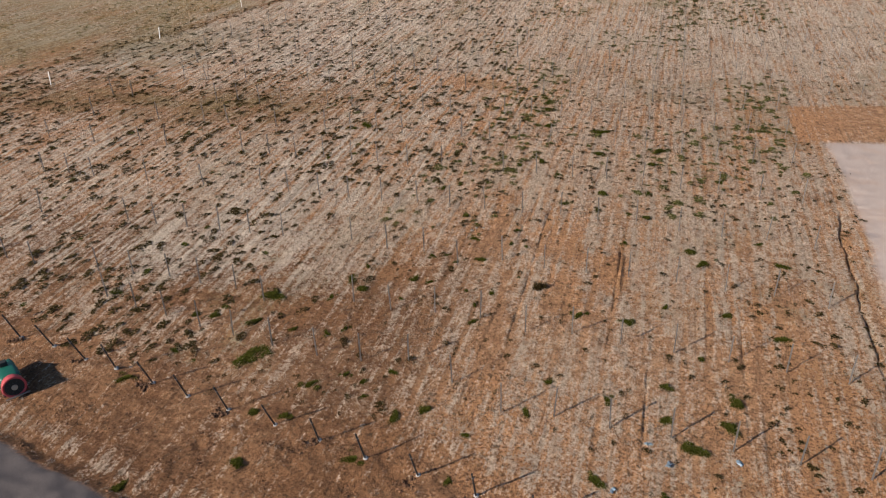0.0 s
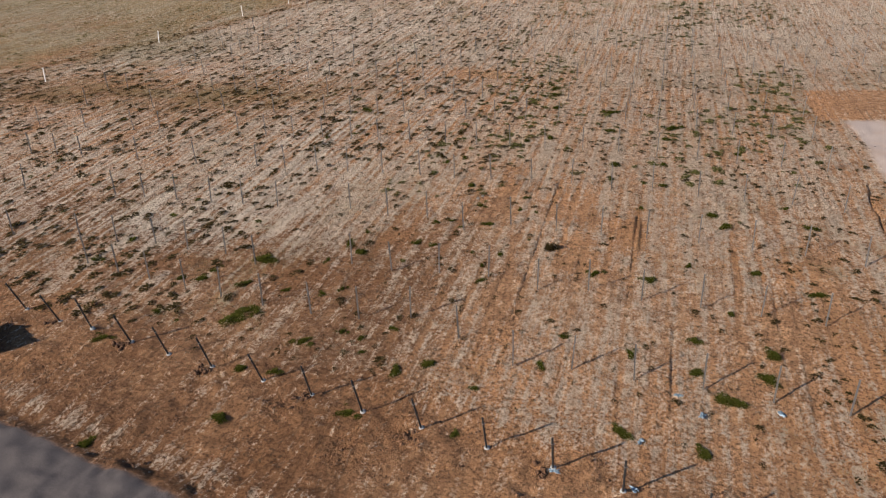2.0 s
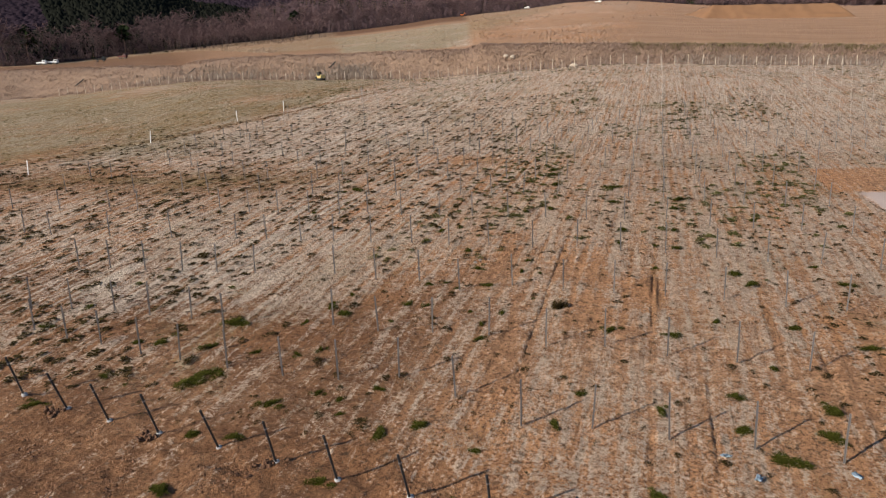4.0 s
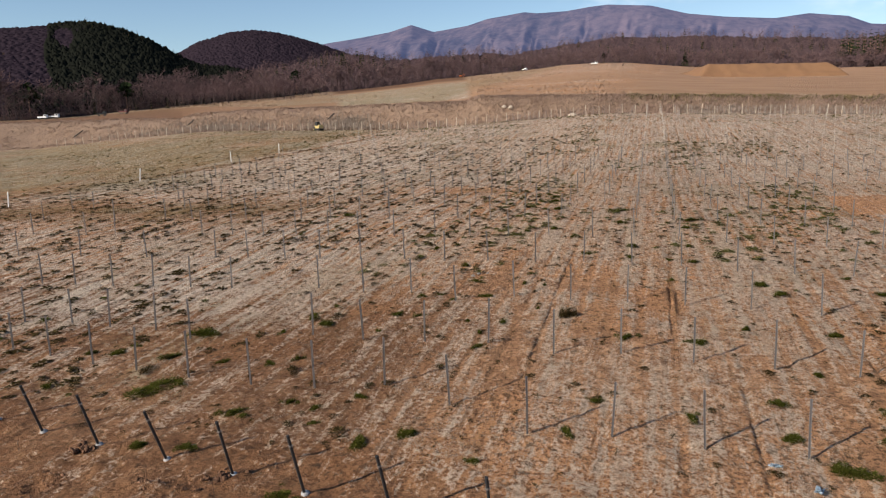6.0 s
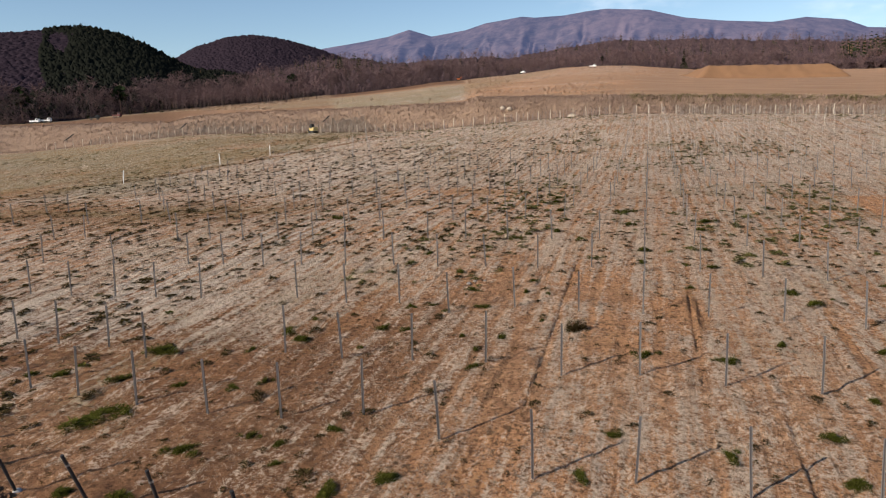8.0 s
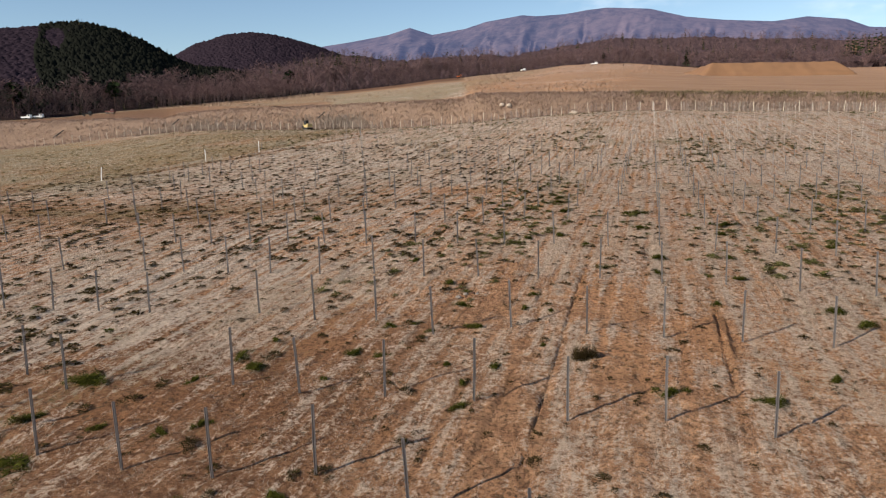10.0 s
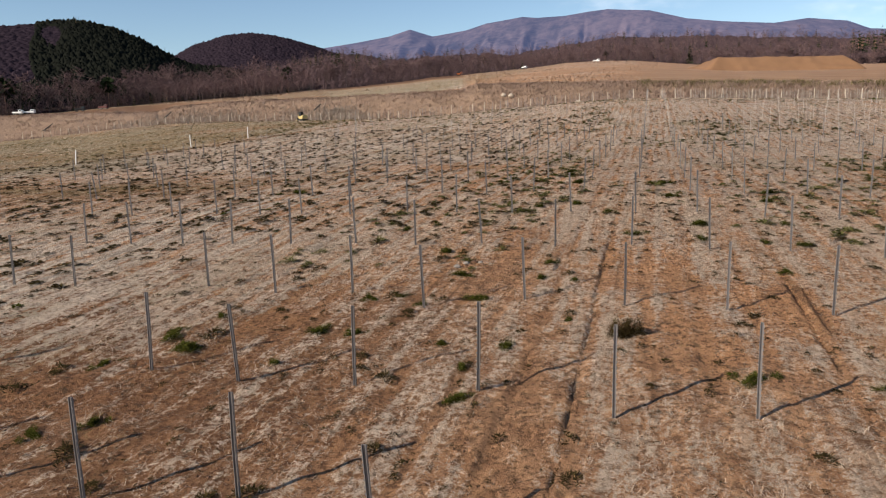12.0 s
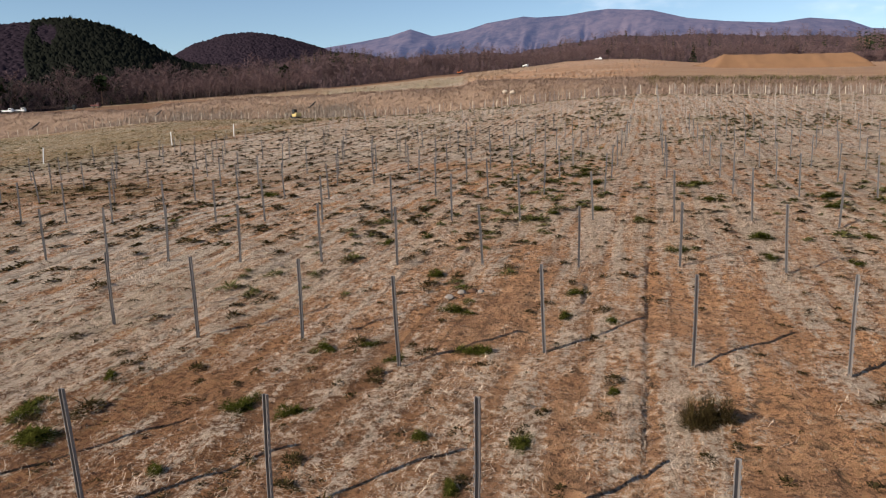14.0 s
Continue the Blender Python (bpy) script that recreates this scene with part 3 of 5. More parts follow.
ridge("hill_near", HILL_A, 330, 650, 15, M_HILL, "wooded hill with dark conifers", 0.4)
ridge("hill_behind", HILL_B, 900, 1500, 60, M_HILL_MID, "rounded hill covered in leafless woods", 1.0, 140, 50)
ridge("hill_low", HILL_C, 420, 620, 30, M_HILL, "low wooded rise behind the field", 0.4)
ridge("hill_east", HILL_D, 440, 680, 36, M_HILL, "wooded slope behind the earth mound", 0.4)
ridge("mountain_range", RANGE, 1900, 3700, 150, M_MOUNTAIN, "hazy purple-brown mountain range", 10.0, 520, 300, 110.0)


# ---- the vineyard's posts ----
ROW_OFF = {-8: -0.16, -7: -0.13, -6: -0.35, -5: -0.34, -4: -0.10, -3: -0.17, -2: -0.21, -1: -0.12, 0: -0.02, 1: -0.05, 2: -0.10, 3: 0.0}
POST_Y = {(0, 0): 3.40, (-2, 0): 4.11, (-3, 0): 3.72, (-6, 0): 2.98, (0, 1): 9.68, (1, 1): 9.84, (-2, 1): 8.98, (-6, 1): 10.58, (-5, 1): 10.54, (3, 1): 10.42,
          (-5, -1): -0.69, (-4, -1): -0.90, (-3, -1): -0.75, (-2, -1): -0.25, (-1, -1): -1.36, (0, -1): -2.83}


def row_x(k):
    return ROW_OFF.get(k, 0.0) + 0.65 + (2.55 * k + 0.025 * k * min(k, 6) if k > 0 else 2.60 * k)


def channel_mesh(name, tall, seed):
    """A rolled steel post: open C-shaped section with hook tabs punched along both flanges."""
    bm = bmesh.new()
    w, d, t = 0.030, 0.024, 0.004
    outline = [(-w, -d), (-w, d), (w, d), (w, -d), (w - t * 2, -d), (w - t * 2, d - t * 2), (-w + t * 2, d - t * 2), (-w + t * 2, -d)]
    bend = random.Random(seed).uniform(-0.012, 0.012)
    rings = [[bm.verts.new((x + bend * math.sin(z / tall * 3.1), y, z)) for x, y in outline] for z in (-0.5, 0.0, tall * 0.5, tall)]
    for a, b in zip(rings, rings[1:]):
        for i in range(8):
            bm.faces.new((a[i], a[(i + 1) % 8], b[(i + 1) % 8], b[i]))
    bm.faces.new((rings[-1][0], rings[-1][1], rings[-1][6], rings[-1][7]))
    bm.faces.new((rings[-1][1], rings[-1][2], rings[-1][5], rings[-1][6]))
    bm.faces.new((rings[-1][2], rings[-1][3], rings[-1][4], rings[-1][5]))
    for side in (-1, 1):
        for n in range(14):
            box(bm, side * (w + 0.004), -d * 0.4, 0.35 + n * (tall - 0.42) / 13, 0.010, 0.020, 0.035)
    bmesh.ops.recalc_face_normals(bm, faces=bm.faces)
    me = bpy.data.meshes.new(name)
    bm.to_mesh(me)
    bm.free()
    me.materials.append(M_STEEL)
    return me


POST_MESHES = [channel_mesh("vineyard_post", h, n) for n, h in enumerate((1.74, 1.80, 1.84, 1.78))]
prng = random.Random(5)
spots = []
for k in range(-24, 18):
    x = row_x(k)
    for j in range(-1, 24):
        y = 3.85 + 6.2 * j
        if j == -1:
            y += 1.1 if k < 0 else 0.0
        if j == -1 and k < -4:
            y += -0.165 * (x + 9) 
        y = POST_Y.get((k, j), y)
        wander = 0.03 if (k, j) in POST_Y else 0.12
        px, py = x + prng.gauss(0, 0.03) - (0.13 if j == -1 and k < 0 else 0.0), y + prng.gauss(0, wander)
        if py < -6.4 - 0.165 * x + 3.5:
            continue
        if px > 17.5 and py < 44.5:
            continue
        az, d = polar(px, py)
        if d > float(far_lines(az)[0]) - 5:
            continue
        if px < -52 or prng.random() < (0.40 if px < -25 else 0.03):
            continue
        spots.append((px, py))
spots.sort(key=lambda s: max(abs(s[0] + 3) * 0.9, s[1]))
for n, (px, py) in enumerate(spots[:300]):
    ob = new("vineyard_post", POST_MESHES[n % 4])
    ob.matrix_basis = pose(px, py, zat(px, py), prng.gauss(0, 1.3), prng.gauss(0, 1.3), prng.gauss(0, 4))
    tagged(ob, "galvanised steel vineyard post with hook tabs", "post", "vineyard posts in rows")


def far_posts(places, mat, label):
    verts, faces = [], []
    for px, py in places:
        z, h, w = zat(px, py), prng.uniform(1.68, 1.86), 0.018
        lx, ly = prng.gauss(0, 0.04), prng.gauss(0, 0.04)
        b = len(verts)
        for top, hz in ((0, -0.2), (1, h)):
            verts += [(px + sx * w + lx * top, py + sy * w * 0.8 + ly * top, z + hz) for sx, sy in ((-1, -1), (1, -1), (1, 1), (-1, 1))]
        faces += [(b + i, b + (i + 1) % 4, b + 4 + (i + 1) % 4, b + 4 + i) for i in range(4)] + [(b + 4, b + 5, b + 6, b + 7)]
    tagged(new("far_posts", mesh_np("far_posts", verts, faces, mat)), label, "post", kind="stuff")


# Posts beyond y 70 on the right get a paler material.
far_right = lambda p: p[0] > 2 and p[1] > 70
far_posts([p for p in spots[300:] if not far_right(p)], M_STEEL, "rows of thin grey steel posts far across the field")
far_posts([p for p in spots[300:] if far_right(p)], M_PALE_POST, "rows of bright pale posts near the field's far edge")


def make_end_post():
    """A dark tube leaning out of the row, set in a pale footing."""
    root = new("end_post")
    bm = bmesh.new()
    rod(bm, (0, 0.05, -0.25), (0, -0.66, 1.86), 0.042, 0.042, 12)
    rod(bm, (0, -0.655, 1.85), (0, -0.665, 1.885), 0.047, 0.042, 12)
    part("tube", bm, M_BLACK_TUBE, root, smooth_faces=False)
    bm = bmesh.new()
    turned(bm, [(0.125, -0.10), (0.12, 0.03), (0.10, 0.065), (0.06, 0.085)], 14)
    for v in bm.verts:
        v.co.x *= 1.0 + 0.25 * noise.noise(v.co * 6)
        v.co.y *= 1.0 + 0.25 * noise.noise(v.co * 5 + Vector((3, 1, 0)))
    part("footing", bm, M_CONCRETE, root, "pale concrete footing")
    bm = bmesh.new()
    rod(bm, (0, -0.56, 1.55), (0, -0.57, 1.60), 0.052, 0.052, 12)
    box(bm, 0.06, -0.565, 1.575, 0.04, 0.03, 0.03, bevel=0.005)
    part("clamp", bm, M_STEEL, root, "steel wire clamp")
    return tagged(root, "dark steel end post leaning outwards from a pale footing", "end post", "leaning end posts along the headland")


def clod_pile(x, y, size, seed):
    """A handful of broken clods."""
    r = random.Random(seed)
    root = thing("clod_pile", x, y, zat(x, y), r.uniform(0, 360), "heap of dark broken soil clods beside a post", "soil clods", "clod piles")
    for _ in range(r.randint(8, 14)):
        bm = bmesh.new()
        s = size * r.uniform(0.07, 0.20)
        ox, oy = r.gauss(0, size * 0.42), r.gauss(0, size * 0.30)
        bmesh.ops.create_icosphere(bm, subdivisions=2, radius=s, matrix=Matrix.Translation((ox, oy, s * 0.45)))
        for v in bm.verts:
            c = Vector((ox, oy, s * 0.45))
            v.co = c + (v.co - c) * (1 + 0.8 * noise.noise(v.co * (2.2 / s) * 0.6 + Vector((seed, 0, 0))))
        part("clod", bm, M_CLOD, root)


first = make_end_post()
for k in range(-13, 8):
    x, y = row_x(k), -7.70 - 0.165 * (row_x(k) - 0.65)
    x, y = x + prng.gauss(0, 0.03), y + prng.gauss(0, 0.05)
    m = pose(x, y, zat(x, y), prng.gauss(0, 2), prng.gauss(0, 1.5), prng.gauss(0, 3))
    if k == -13:
        first.matrix_basis = m
    else:
        copy_thing(first, m)
    if k % 2:
        clod_pile(x - 0.25, y - 0.35, 0.55, k + 40)
    # anchor peg on the wire's line
    if k % 3 != 1:
        peg = bmesh.new()
        rod(peg, (0, 0, -0.2), (0, -0.04, 0.36), 0.012, 0.012, 8)
        rod(peg, (0.0, -0.04, 0.36), (0.07, -0.05, 0.34), 0.012, 0.010, 8)
        me = bpy.data.meshes.new("anchor_peg")
        peg.to_mesh(me)
        peg.free()
        me.materials.append(M_CLOD)
        ob = new("anchor_peg", me)
        ob.matrix_basis = pose(x + 0.1, y - 1.1, zat(x + 0.1, y - 1.1), 0, 0, prng.uniform(0, 360))
        tagged(ob, "rusty hooked anchor peg in bare soil", "anchor", "anchor pegs along the headland")


# ---- pale stakes at the far end of the rows, and marker poles ----
def stake_mesh(name, tall, r):
    bm = bmesh.new()
    rod(bm, (0, 0, -0.3), (0, 0, tall), r, r * 0.92, 8)
    rod(bm, (0, 0, tall), (0, 0, tall + r * 1.2), r * 0.92, r * 0.3, 8)
    me = bpy.data.meshes.new(name)
    bm.to_mesh(me)
    bm.free()
    me.materials.append(M_PALE_WOOD)
    return me


STAKES = [stake_mesh("wooden_stake", h, 0.058) for h in (1.75, 1.95, 2.1)]
for k in range(-62, 17):
    x = row_x(k)
    y = 150.0
    for _ in range(12):
        az, d = polar(x, y)
        y = y + (float(far_lines(float(az))[0]) - 1.5 - float(d))
    ob = new("wooden_stake", STAKES[k % 3])
    ob.matrix_basis = pose(x + prng.gauss(0, 0.1), y + prng.gauss(0, 0.3), zat(x, y), prng.gauss(0, 3), prng.gauss(0, 3), 0)
    tagged(ob, "weathered pale wooden stake below the grass bank", "stake", "stakes along the far edge of the field")
POLE = stake_mesh("marker_pole", 1.6, 0.055)
POLE.materials[0] = M_WHITE
for x, y, lean in ((-61.8, 37.0, 5), (-61.4, 57.4, 7), (-58.7, 75.2, -2), (-55.0, 83.7, 1)):
    ob = new("marker_pole", POLE)
    ob.matrix_basis = pose(x, y, zat(x, y), 0, lean, 0)
    tagged(ob, "white painted marker pole standing in dry grass", "pole", "white marker poles across the grass")


# ---- weeds and straw ----
def blades(base, ang, length, lift, width, two=True):
    """Narrow leaves: from base points, along bearings, rising by lift and drooping at the tip."""
    c, s = np.cos(ang), np.sin(ang)
    px, py = -s * width / 2, c * width / 2
    def ring(f, up, w):
        ctr = base + np.stack([c * length * f, s * length * f, lift * up], -1)
        off = np.stack([px * w, py * w, 0 * px], -1)
        return ctr - off, ctr + off
    rings = [ring(0, 0, 1), ring(0.55, 0.9, 0.9), ring(1.0, 1.0, 0.25)] if two else [ring(0, 0, 1), ring(1.0, 1.0, 0.6)]
    n, m = len(base), len(rings)
    verts = np.stack([v for r in rings for v in r], 1).reshape(-1, 3)
    start = (np.arange(n) * 2 * m)[:, None]
    faces = np.concatenate([start + np.array([[2 * i, 2 * i + 1, 2 * i + 3, 2 * i + 2]]) for i in range(m - 1)], 0)
    return verts, faces


def tuft_mesh(name, seed, leaves, tall, mat, long=0.15, wide=0.016):
    """A low ragged mat about one metre across, scaled where it stands."""
    r = np.random.default_rng(seed)
    lobes = r.normal(0, 0.19, (9, 2)) * np.array([1.15, 0.85])
    pick = lobes[r.integers(0, 9, leaves)]
    off = r.normal(0, 0.085, (leaves, 2))
    base = np.concatenate([pick + off, np.full((leaves, 1), -0.02)], 1)
    dome = np.exp(-(np.linalg.norm(off, axis=1) / 0.12) ** 2)
    base[:, 2] += r.random(leaves) * dome * tall
    ang = np.arctan2(off[:, 1], off[:, 0]) + r.normal(0, 1.1, leaves)
    v, f = blades(base, ang, r.uniform(0.4, 1.2, leaves) * long, r.uniform(-0.1, 0.35, leaves) * tall * (0.4 + dome), r.uniform(0.6, 1.5, leaves) * wide, False)
    return mesh_np(name, v, f, mat)


GREEN = [tuft_mesh("weed_tuft", n, 1500, 0.17, M_WEED) for n in range(5)]
DRY_BUSH = tuft_mesh("withered_bush", 21, 4200, 0.50, M_BROWN_WEED, 0.17, 0.010)
HEADLAND = [-15.0, -11.0, 0.96, -10.5, -8.5, 0.92, -0.7, -7.2, 0.52, -5.3, -7.0, 0.87, 8.5, -5.7, 0.74, 5.5, -5.6, 0.95, -11.3, -5.4, 0.75, -9.6, -5.3, 0.73,
            -19.4, -4.7, 1.02, -0.7, -4.5, 0.44, -4.3, -4.1, 0.81, -3.0, -3.4, 0.93, -6.3, -3.2, 0.48, -9.3, -3.1, 0.88, 9.6, -2.8, 1.1, 1.8, -2.5, 0.69,
            -6.7, -2.2, 0.55, -18.1, -2.1, 0.59, -7.8, -1.9, 0.56, -13.7, -1.6, 1.95, -5.4, -1.3, 0.55, 8.3, -1.2, 0.84, 11.2, -0.8, 0.99, 5.5, -0.6, 0.61]
ROWS_NEAR = [2.5, -0.1, 0.62, -18.7, 0.9, 0.63, -12.2, 0.9, 0.57, -10.2, 0.9, 0.5, 11.5, 1.0, 0.91, -14.8, 1.1, 0.9, -17.5, 1.1, 0.93, 8.2, 1.1, 0.71, -9.3, 1.6, 0.51,
             -25.2, 1.9, 0.89, -2.4, 3.6, 0.62, 9.9, 3.6, 0.55, -15.0, 3.7, 1.42, -11.3, 4.2, 0.61, -7.1, 4.9, 0.37, -2.7, 5.2, 0.4, -9.8, 5.3, 0.92, 6.0, 5.6, 0.91,
             3.3, 5.6, 0.8, -10.9, 6.2, 0.95, 14.0, 6.3, 0.9, -3.5, 6.4, 0.36, -2.0, 6.5, 0.53, -5.9, 6.9, 0.55, -6.9, 7.1, 0.77, 8.0, 7.6, 0.54, 11.3, 7.7, 0.85]
ROWS_MID = [-10.4, 7.8, 0.5, -0.7, 8.4, 0.3, -4.9, 9.3, 0.45, -6.7, 9.7, 0.59, -3.5, 9.9, 0.68, -5.7, 10.0, 0.42, -0.9, 11.9, 0.44, -1.9, 12.1, 0.51, -4.5, 12.3, 0.67,
            9.9, 12.6, 0.84, 14.8, 13.6, 0.88, 9.3, 13.8, 1.03, -1.9, 13.8, 0.56, 5.2, 13.9, 0.62, -5.8, 15.3, 0.71, 13.6, 15.9, 0.73, 6.4, 17.5, 1.04, 3.1, 17.7, 0.74,
            5.1, 17.7, 0.53, 0.8, 18.1, 0.94, -8.6, 18.9, 0.67, 3.1, 20.2, 1.15, 6.4, 21.1, 0.87, -0.5, 22.6, 0.83, -3.7, 23.8, 0.66, 11.4, 24.4, 1.06]
ROWS_FAR = [-2.1, 24.8, 0.9, 6.4, 26.0, 0.95, 2.1, 27.1, 1.11, 6.8, 28.8, 1.31, -19.4, 30.0, 1.51, 2.0, 31.8, 1.44, -2.7, 32.5, 1.22, -3.5, 36.6, 1.56, -3.8, 38.9, 1.35]
big = []
for spots_list in (HEADLAND, ROWS_NEAR, ROWS_MID, ROWS_FAR):
    for n in range(0, len(spots_list), 3):
        x, y, w = spots_list[n:n + 3]
        big.append((x, y, w))
        ob = new("weed_tuft", GREEN[n // 3 % 5])
        ob.matrix_basis = pose(x, y, zat(x, y), 0, 0, prng.uniform(0, 360)) @ Matrix.Diagonal((w * 1.02, w * 0.86, 0.55 + 0.4 * w, 1))
        tagged(ob, "low dark green weed tuft in straw litter", "weed", "green weed tufts between the posts")
ob = new("withered_bush", DRY_BUSH)
ob.matrix_basis = pose(0.72, 7.55, zat(0.72, 7.55)) @ Matrix.Diagonal((0.66, 0.58, 0.85, 1))
tagged(ob, "withered olive-brown bushy weed by a post", "weed")


def scatter(n, x0, x1, y0, y1, keep, r):
    x, y = r.uniform(x0, x1, n), r.uniform(y0, y1, n)
    ok = r.random(n) < keep(x, y)
    return x[ok], y[ok]


def weed_mats(name, n, x0, x1, y0, y1, keep, leaves, lo, hi, mat, label, seed, drill=0.0, near_share=1.0):
    """Low flat weeds pressed to the soil, drawn out along the drill lines; finer leaved where the rows begin."""
    r = np.random.default_rng(seed)
    x, y = scatter(n, x0, x1, y0, y1, keep, r)
    near = (x > -17) & (x < 13) & (y < 18)
    stay = ~near | (r.random(len(x)) < near_share)
    x, y, near = x[stay], y[stay], near[stay]
    verts, faces, total = [], [], 0
    for pick, count in ((near, leaves * 3), (~near, leaves)):
        px, py = x[pick], y[pick]
        m = len(px)
        if not m:
            continue
        if drill:
            px = np.where(r.random(m) < 0.75, np.round(px / drill) * drill + r.normal(0, 0.07, m), px)
        size = lo + (hi - lo) * r.random(m) ** 1.6
        ctr = np.repeat(np.stack([px, py, height(px, py)], -1), count, 0)
        k = m * count
        s = np.repeat(size, count)
        turn = np.repeat(math.pi / 2 + r.normal(0, 0.45 if drill else 0.9, m), count)
        a, b = r.normal(0, 0.30 if drill else 0.24, k), r.normal(0, 0.13, k)
        spread = np.stack([a * np.cos(turn) - b * np.sin(turn), a * np.sin(turn) + b * np.cos(turn)], -1) * s[:, None]
        dome = np.exp(-(np.linalg.norm(spread, axis=1) / (0.24 * s)) ** 2)
        base = ctr + np.concatenate([spread, (dome * s * (0.20 if count > leaves else 0.15) * r.random(k) + 0.014)[:, None]], 1)
        ang = np.arctan2(spread[:, 1], spread[:, 0]) + r.normal(0, 1.1, k)
        v, f = blades(base, ang, s * r.uniform(0.08, 0.21, k), s * r.uniform(-0.03, 0.10 if count > leaves else 0.07, k) * (0.4 + dome), s * (1.15 / math.sqrt(count)) * r.uniform(0.5, 1.1, k) * (0.5 if count > leaves else 1.0), False)
        verts.append(v)
        faces.append(f + total)
        total += len(v)
    return tagged(new(name, mesh_np(name, np.concatenate(verts), np.concatenate(faces), mat)), label, "weeds", kind="stuff")


def field(x, y):
    """1 on the planted field and its grass, 0 on road, lot and bare headland."""
    straw, green, lot, tall, plough, road, past, umber, bleach = zones(x, y)
    orange = smooth(17.6, 18.6, x) * smooth(34, 35, y - 0.2 * (x - 20)) * smooth(43.5, 42.5, y - 0.25 * (x - 18))
    head = smooth(-5.2, -7.4, y + 0.165 * x)
    return (1 - lot) * (1 - np.clip(tall * 2, 0, 1)) * (1 - past) * (1 - road) * (1 - orange) * (1 - 0.85 * head)


def left_heavy(x, y):
    lines = 0.5 + 0.5 * np.cos((x - 0.65) / 2.6 * 2 * math.pi + 1.2 * vnoise(y, x, 6, 4))
    track = np.exp(-((x + 7.5 - 0.02 * (y - 60)) / 2.0) ** 2) * smooth(22, 48, y)
    beyond = smooth(0, -4, x + 69.3 - 0.4 * (y - 42)) * smooth(20, 34, y)
    return field(x, y) * (1 - track) * (1 - 0.75 * beyond) * (0.55 + 0.45 * smooth(-2, -14, x)) * (0.5 + 0.5 * smooth(0.2, 0.75, vnoise(x, y, 5, 21))) * (0.45 + 0.55 * lines)


def on_right(x, y):
    return field(x, y) * (0.35 + 0.65 * vnoise(x, y * 0.6, 5, 41))


def in_patches(x, y):
    return 0.7 * field(x, y) * smooth(0.36, 0.85, vnoise(x, y * 0.45, 7, 23)) * (0.35 + 0.65 * smooth(14, 24, y))


M_OLIVE = surface("olive_green_weed", (0.045, 0.043, 0.014), (0.155, 0.142, 0.050), island=True)
M_MOSSY = surface("olive_weed", (0.065, 0.058, 0.022), (0.17, 0.142, 0.058), island=True)
weed_mats("dark_weeds", 8200, -72, -5, -4, 88, left_heavy, 50, 0.40, 0.98, M_BROWN_WEED, "flat withered dark weed mats in the drill lines", 31, 0.65, 0.25)
weed_mats("dark_weeds", 24000, -72, 22, -6, 88, left_heavy, 14, 0.14, 0.40, M_BROWN_WEED, "small withered dark weeds all over the field", 32, 0.65, 0.7)
weed_mats("dark_weeds", 4200, -8, 42, -5, 92, on_right, 44, 0.26, 0.62, M_BROWN_WEED, "low withered dark weeds on the drier rows", 33, 0.0, 0.35)
weed_mats("dark_weeds", 3600, -14, 11, -2, 30, on_right, 8, 0.06, 0.16, M_BROWN_WEED, "tiny withered weeds among the straw", 34)
weed_mats("dark_weeds", 4200, -105, 50, 86, 150, on_right, 18, 0.4, 0.95, M_MOSSY, "withered olive weeds far across the field", 35)
weed_mats("green_weeds", 4400, -12, 30, 12, 92, in_patches, 60, 0.40, 1.05, M_OLIVE, "olive green weed mats in patches along the rows", 36)
weed_mats("green_weeds", 800, -60, 12, -5, 60, in_patches, 60, 0.35, 0.8, M_WEED, "compact dark green weed mats", 37, 0.0, 0.4)
weed_mats("green_weeds", 3400, -60, 50, 86, 148, in_patches, 16, 0.6, 1.3, M_OLIVE, "olive weeds along far rows", 38)
weed_mats("green_weeds", 2600, -125, -40, 36, 110, lambda x, y: field(x, y) * smooth(2, -6, x + 69.3 - 0.4 * (y - 42)) * smooth(0.35, 0.8, vnoise(x, y, 11, 13)), 16, 0.5, 1.1, M_MOSSY, "patchy olive grass beyond the planted rows", 39)


# Blades lightened so the colour carries the sun's backscatter off far straw.
M_PALE_GRASS = surface("pale_dry_grass", (0.40, 0.295, 0.205), (0.80, 0.645, 0.50), island=True)


def straw(name, n, x0, x1, y0, y1, lo, hi, wide, lift, seed, label, mat=None, power=1.5, skip=False):
    r = np.random.default_rng(seed)
    x, y = scatter(n, x0, x1, y0, y1, lambda x, y: field(x, y) * np.clip(zones(x, y)[0] * 1.2, 0.04, 1) ** power * (0.40 + 0.60 * smooth(0.36, 0.66, 0.6 * vnoise(x, y, 0.42, 25) + 0.4 * vnoise(x, y, 1.3, 26))), r)
    if skip:
        out = (np.abs(x + 2) > 11.5) | (np.abs(y - 11.2) > 15.2)
        x, y = x[out], y[out]
    m = len(x)
    z = height(x, y) + 0.004
    ang = 2 * math.pi * vnoise(x, y, 0.7, 30) * 2 + r.normal(0, 1.7, m)
    v, f = blades(np.stack([x, y, z], -1), ang, r.uniform(lo, hi, m), r.uniform(0.0, 1.0, m) ** 2 * lift, wide * r.uniform(0.6, 1.4, m), False)
    return tagged(new(name, mesh_np(name, v, f, mat or M_STRAW)), label, "straw", kind="stuff")


straw("dry_straw", 600000, -14, 10, -4.5, 27, 0.05, 0.19, 0.0062, 0.08, 41, "matted pale dry straw on the soil")
straw("dry_straw", 210000, -46, 24, -9, 62, 0.12, 0.34, 0.016, 0.10, 42, "pale dry straw strewn along the rows", skip=True)
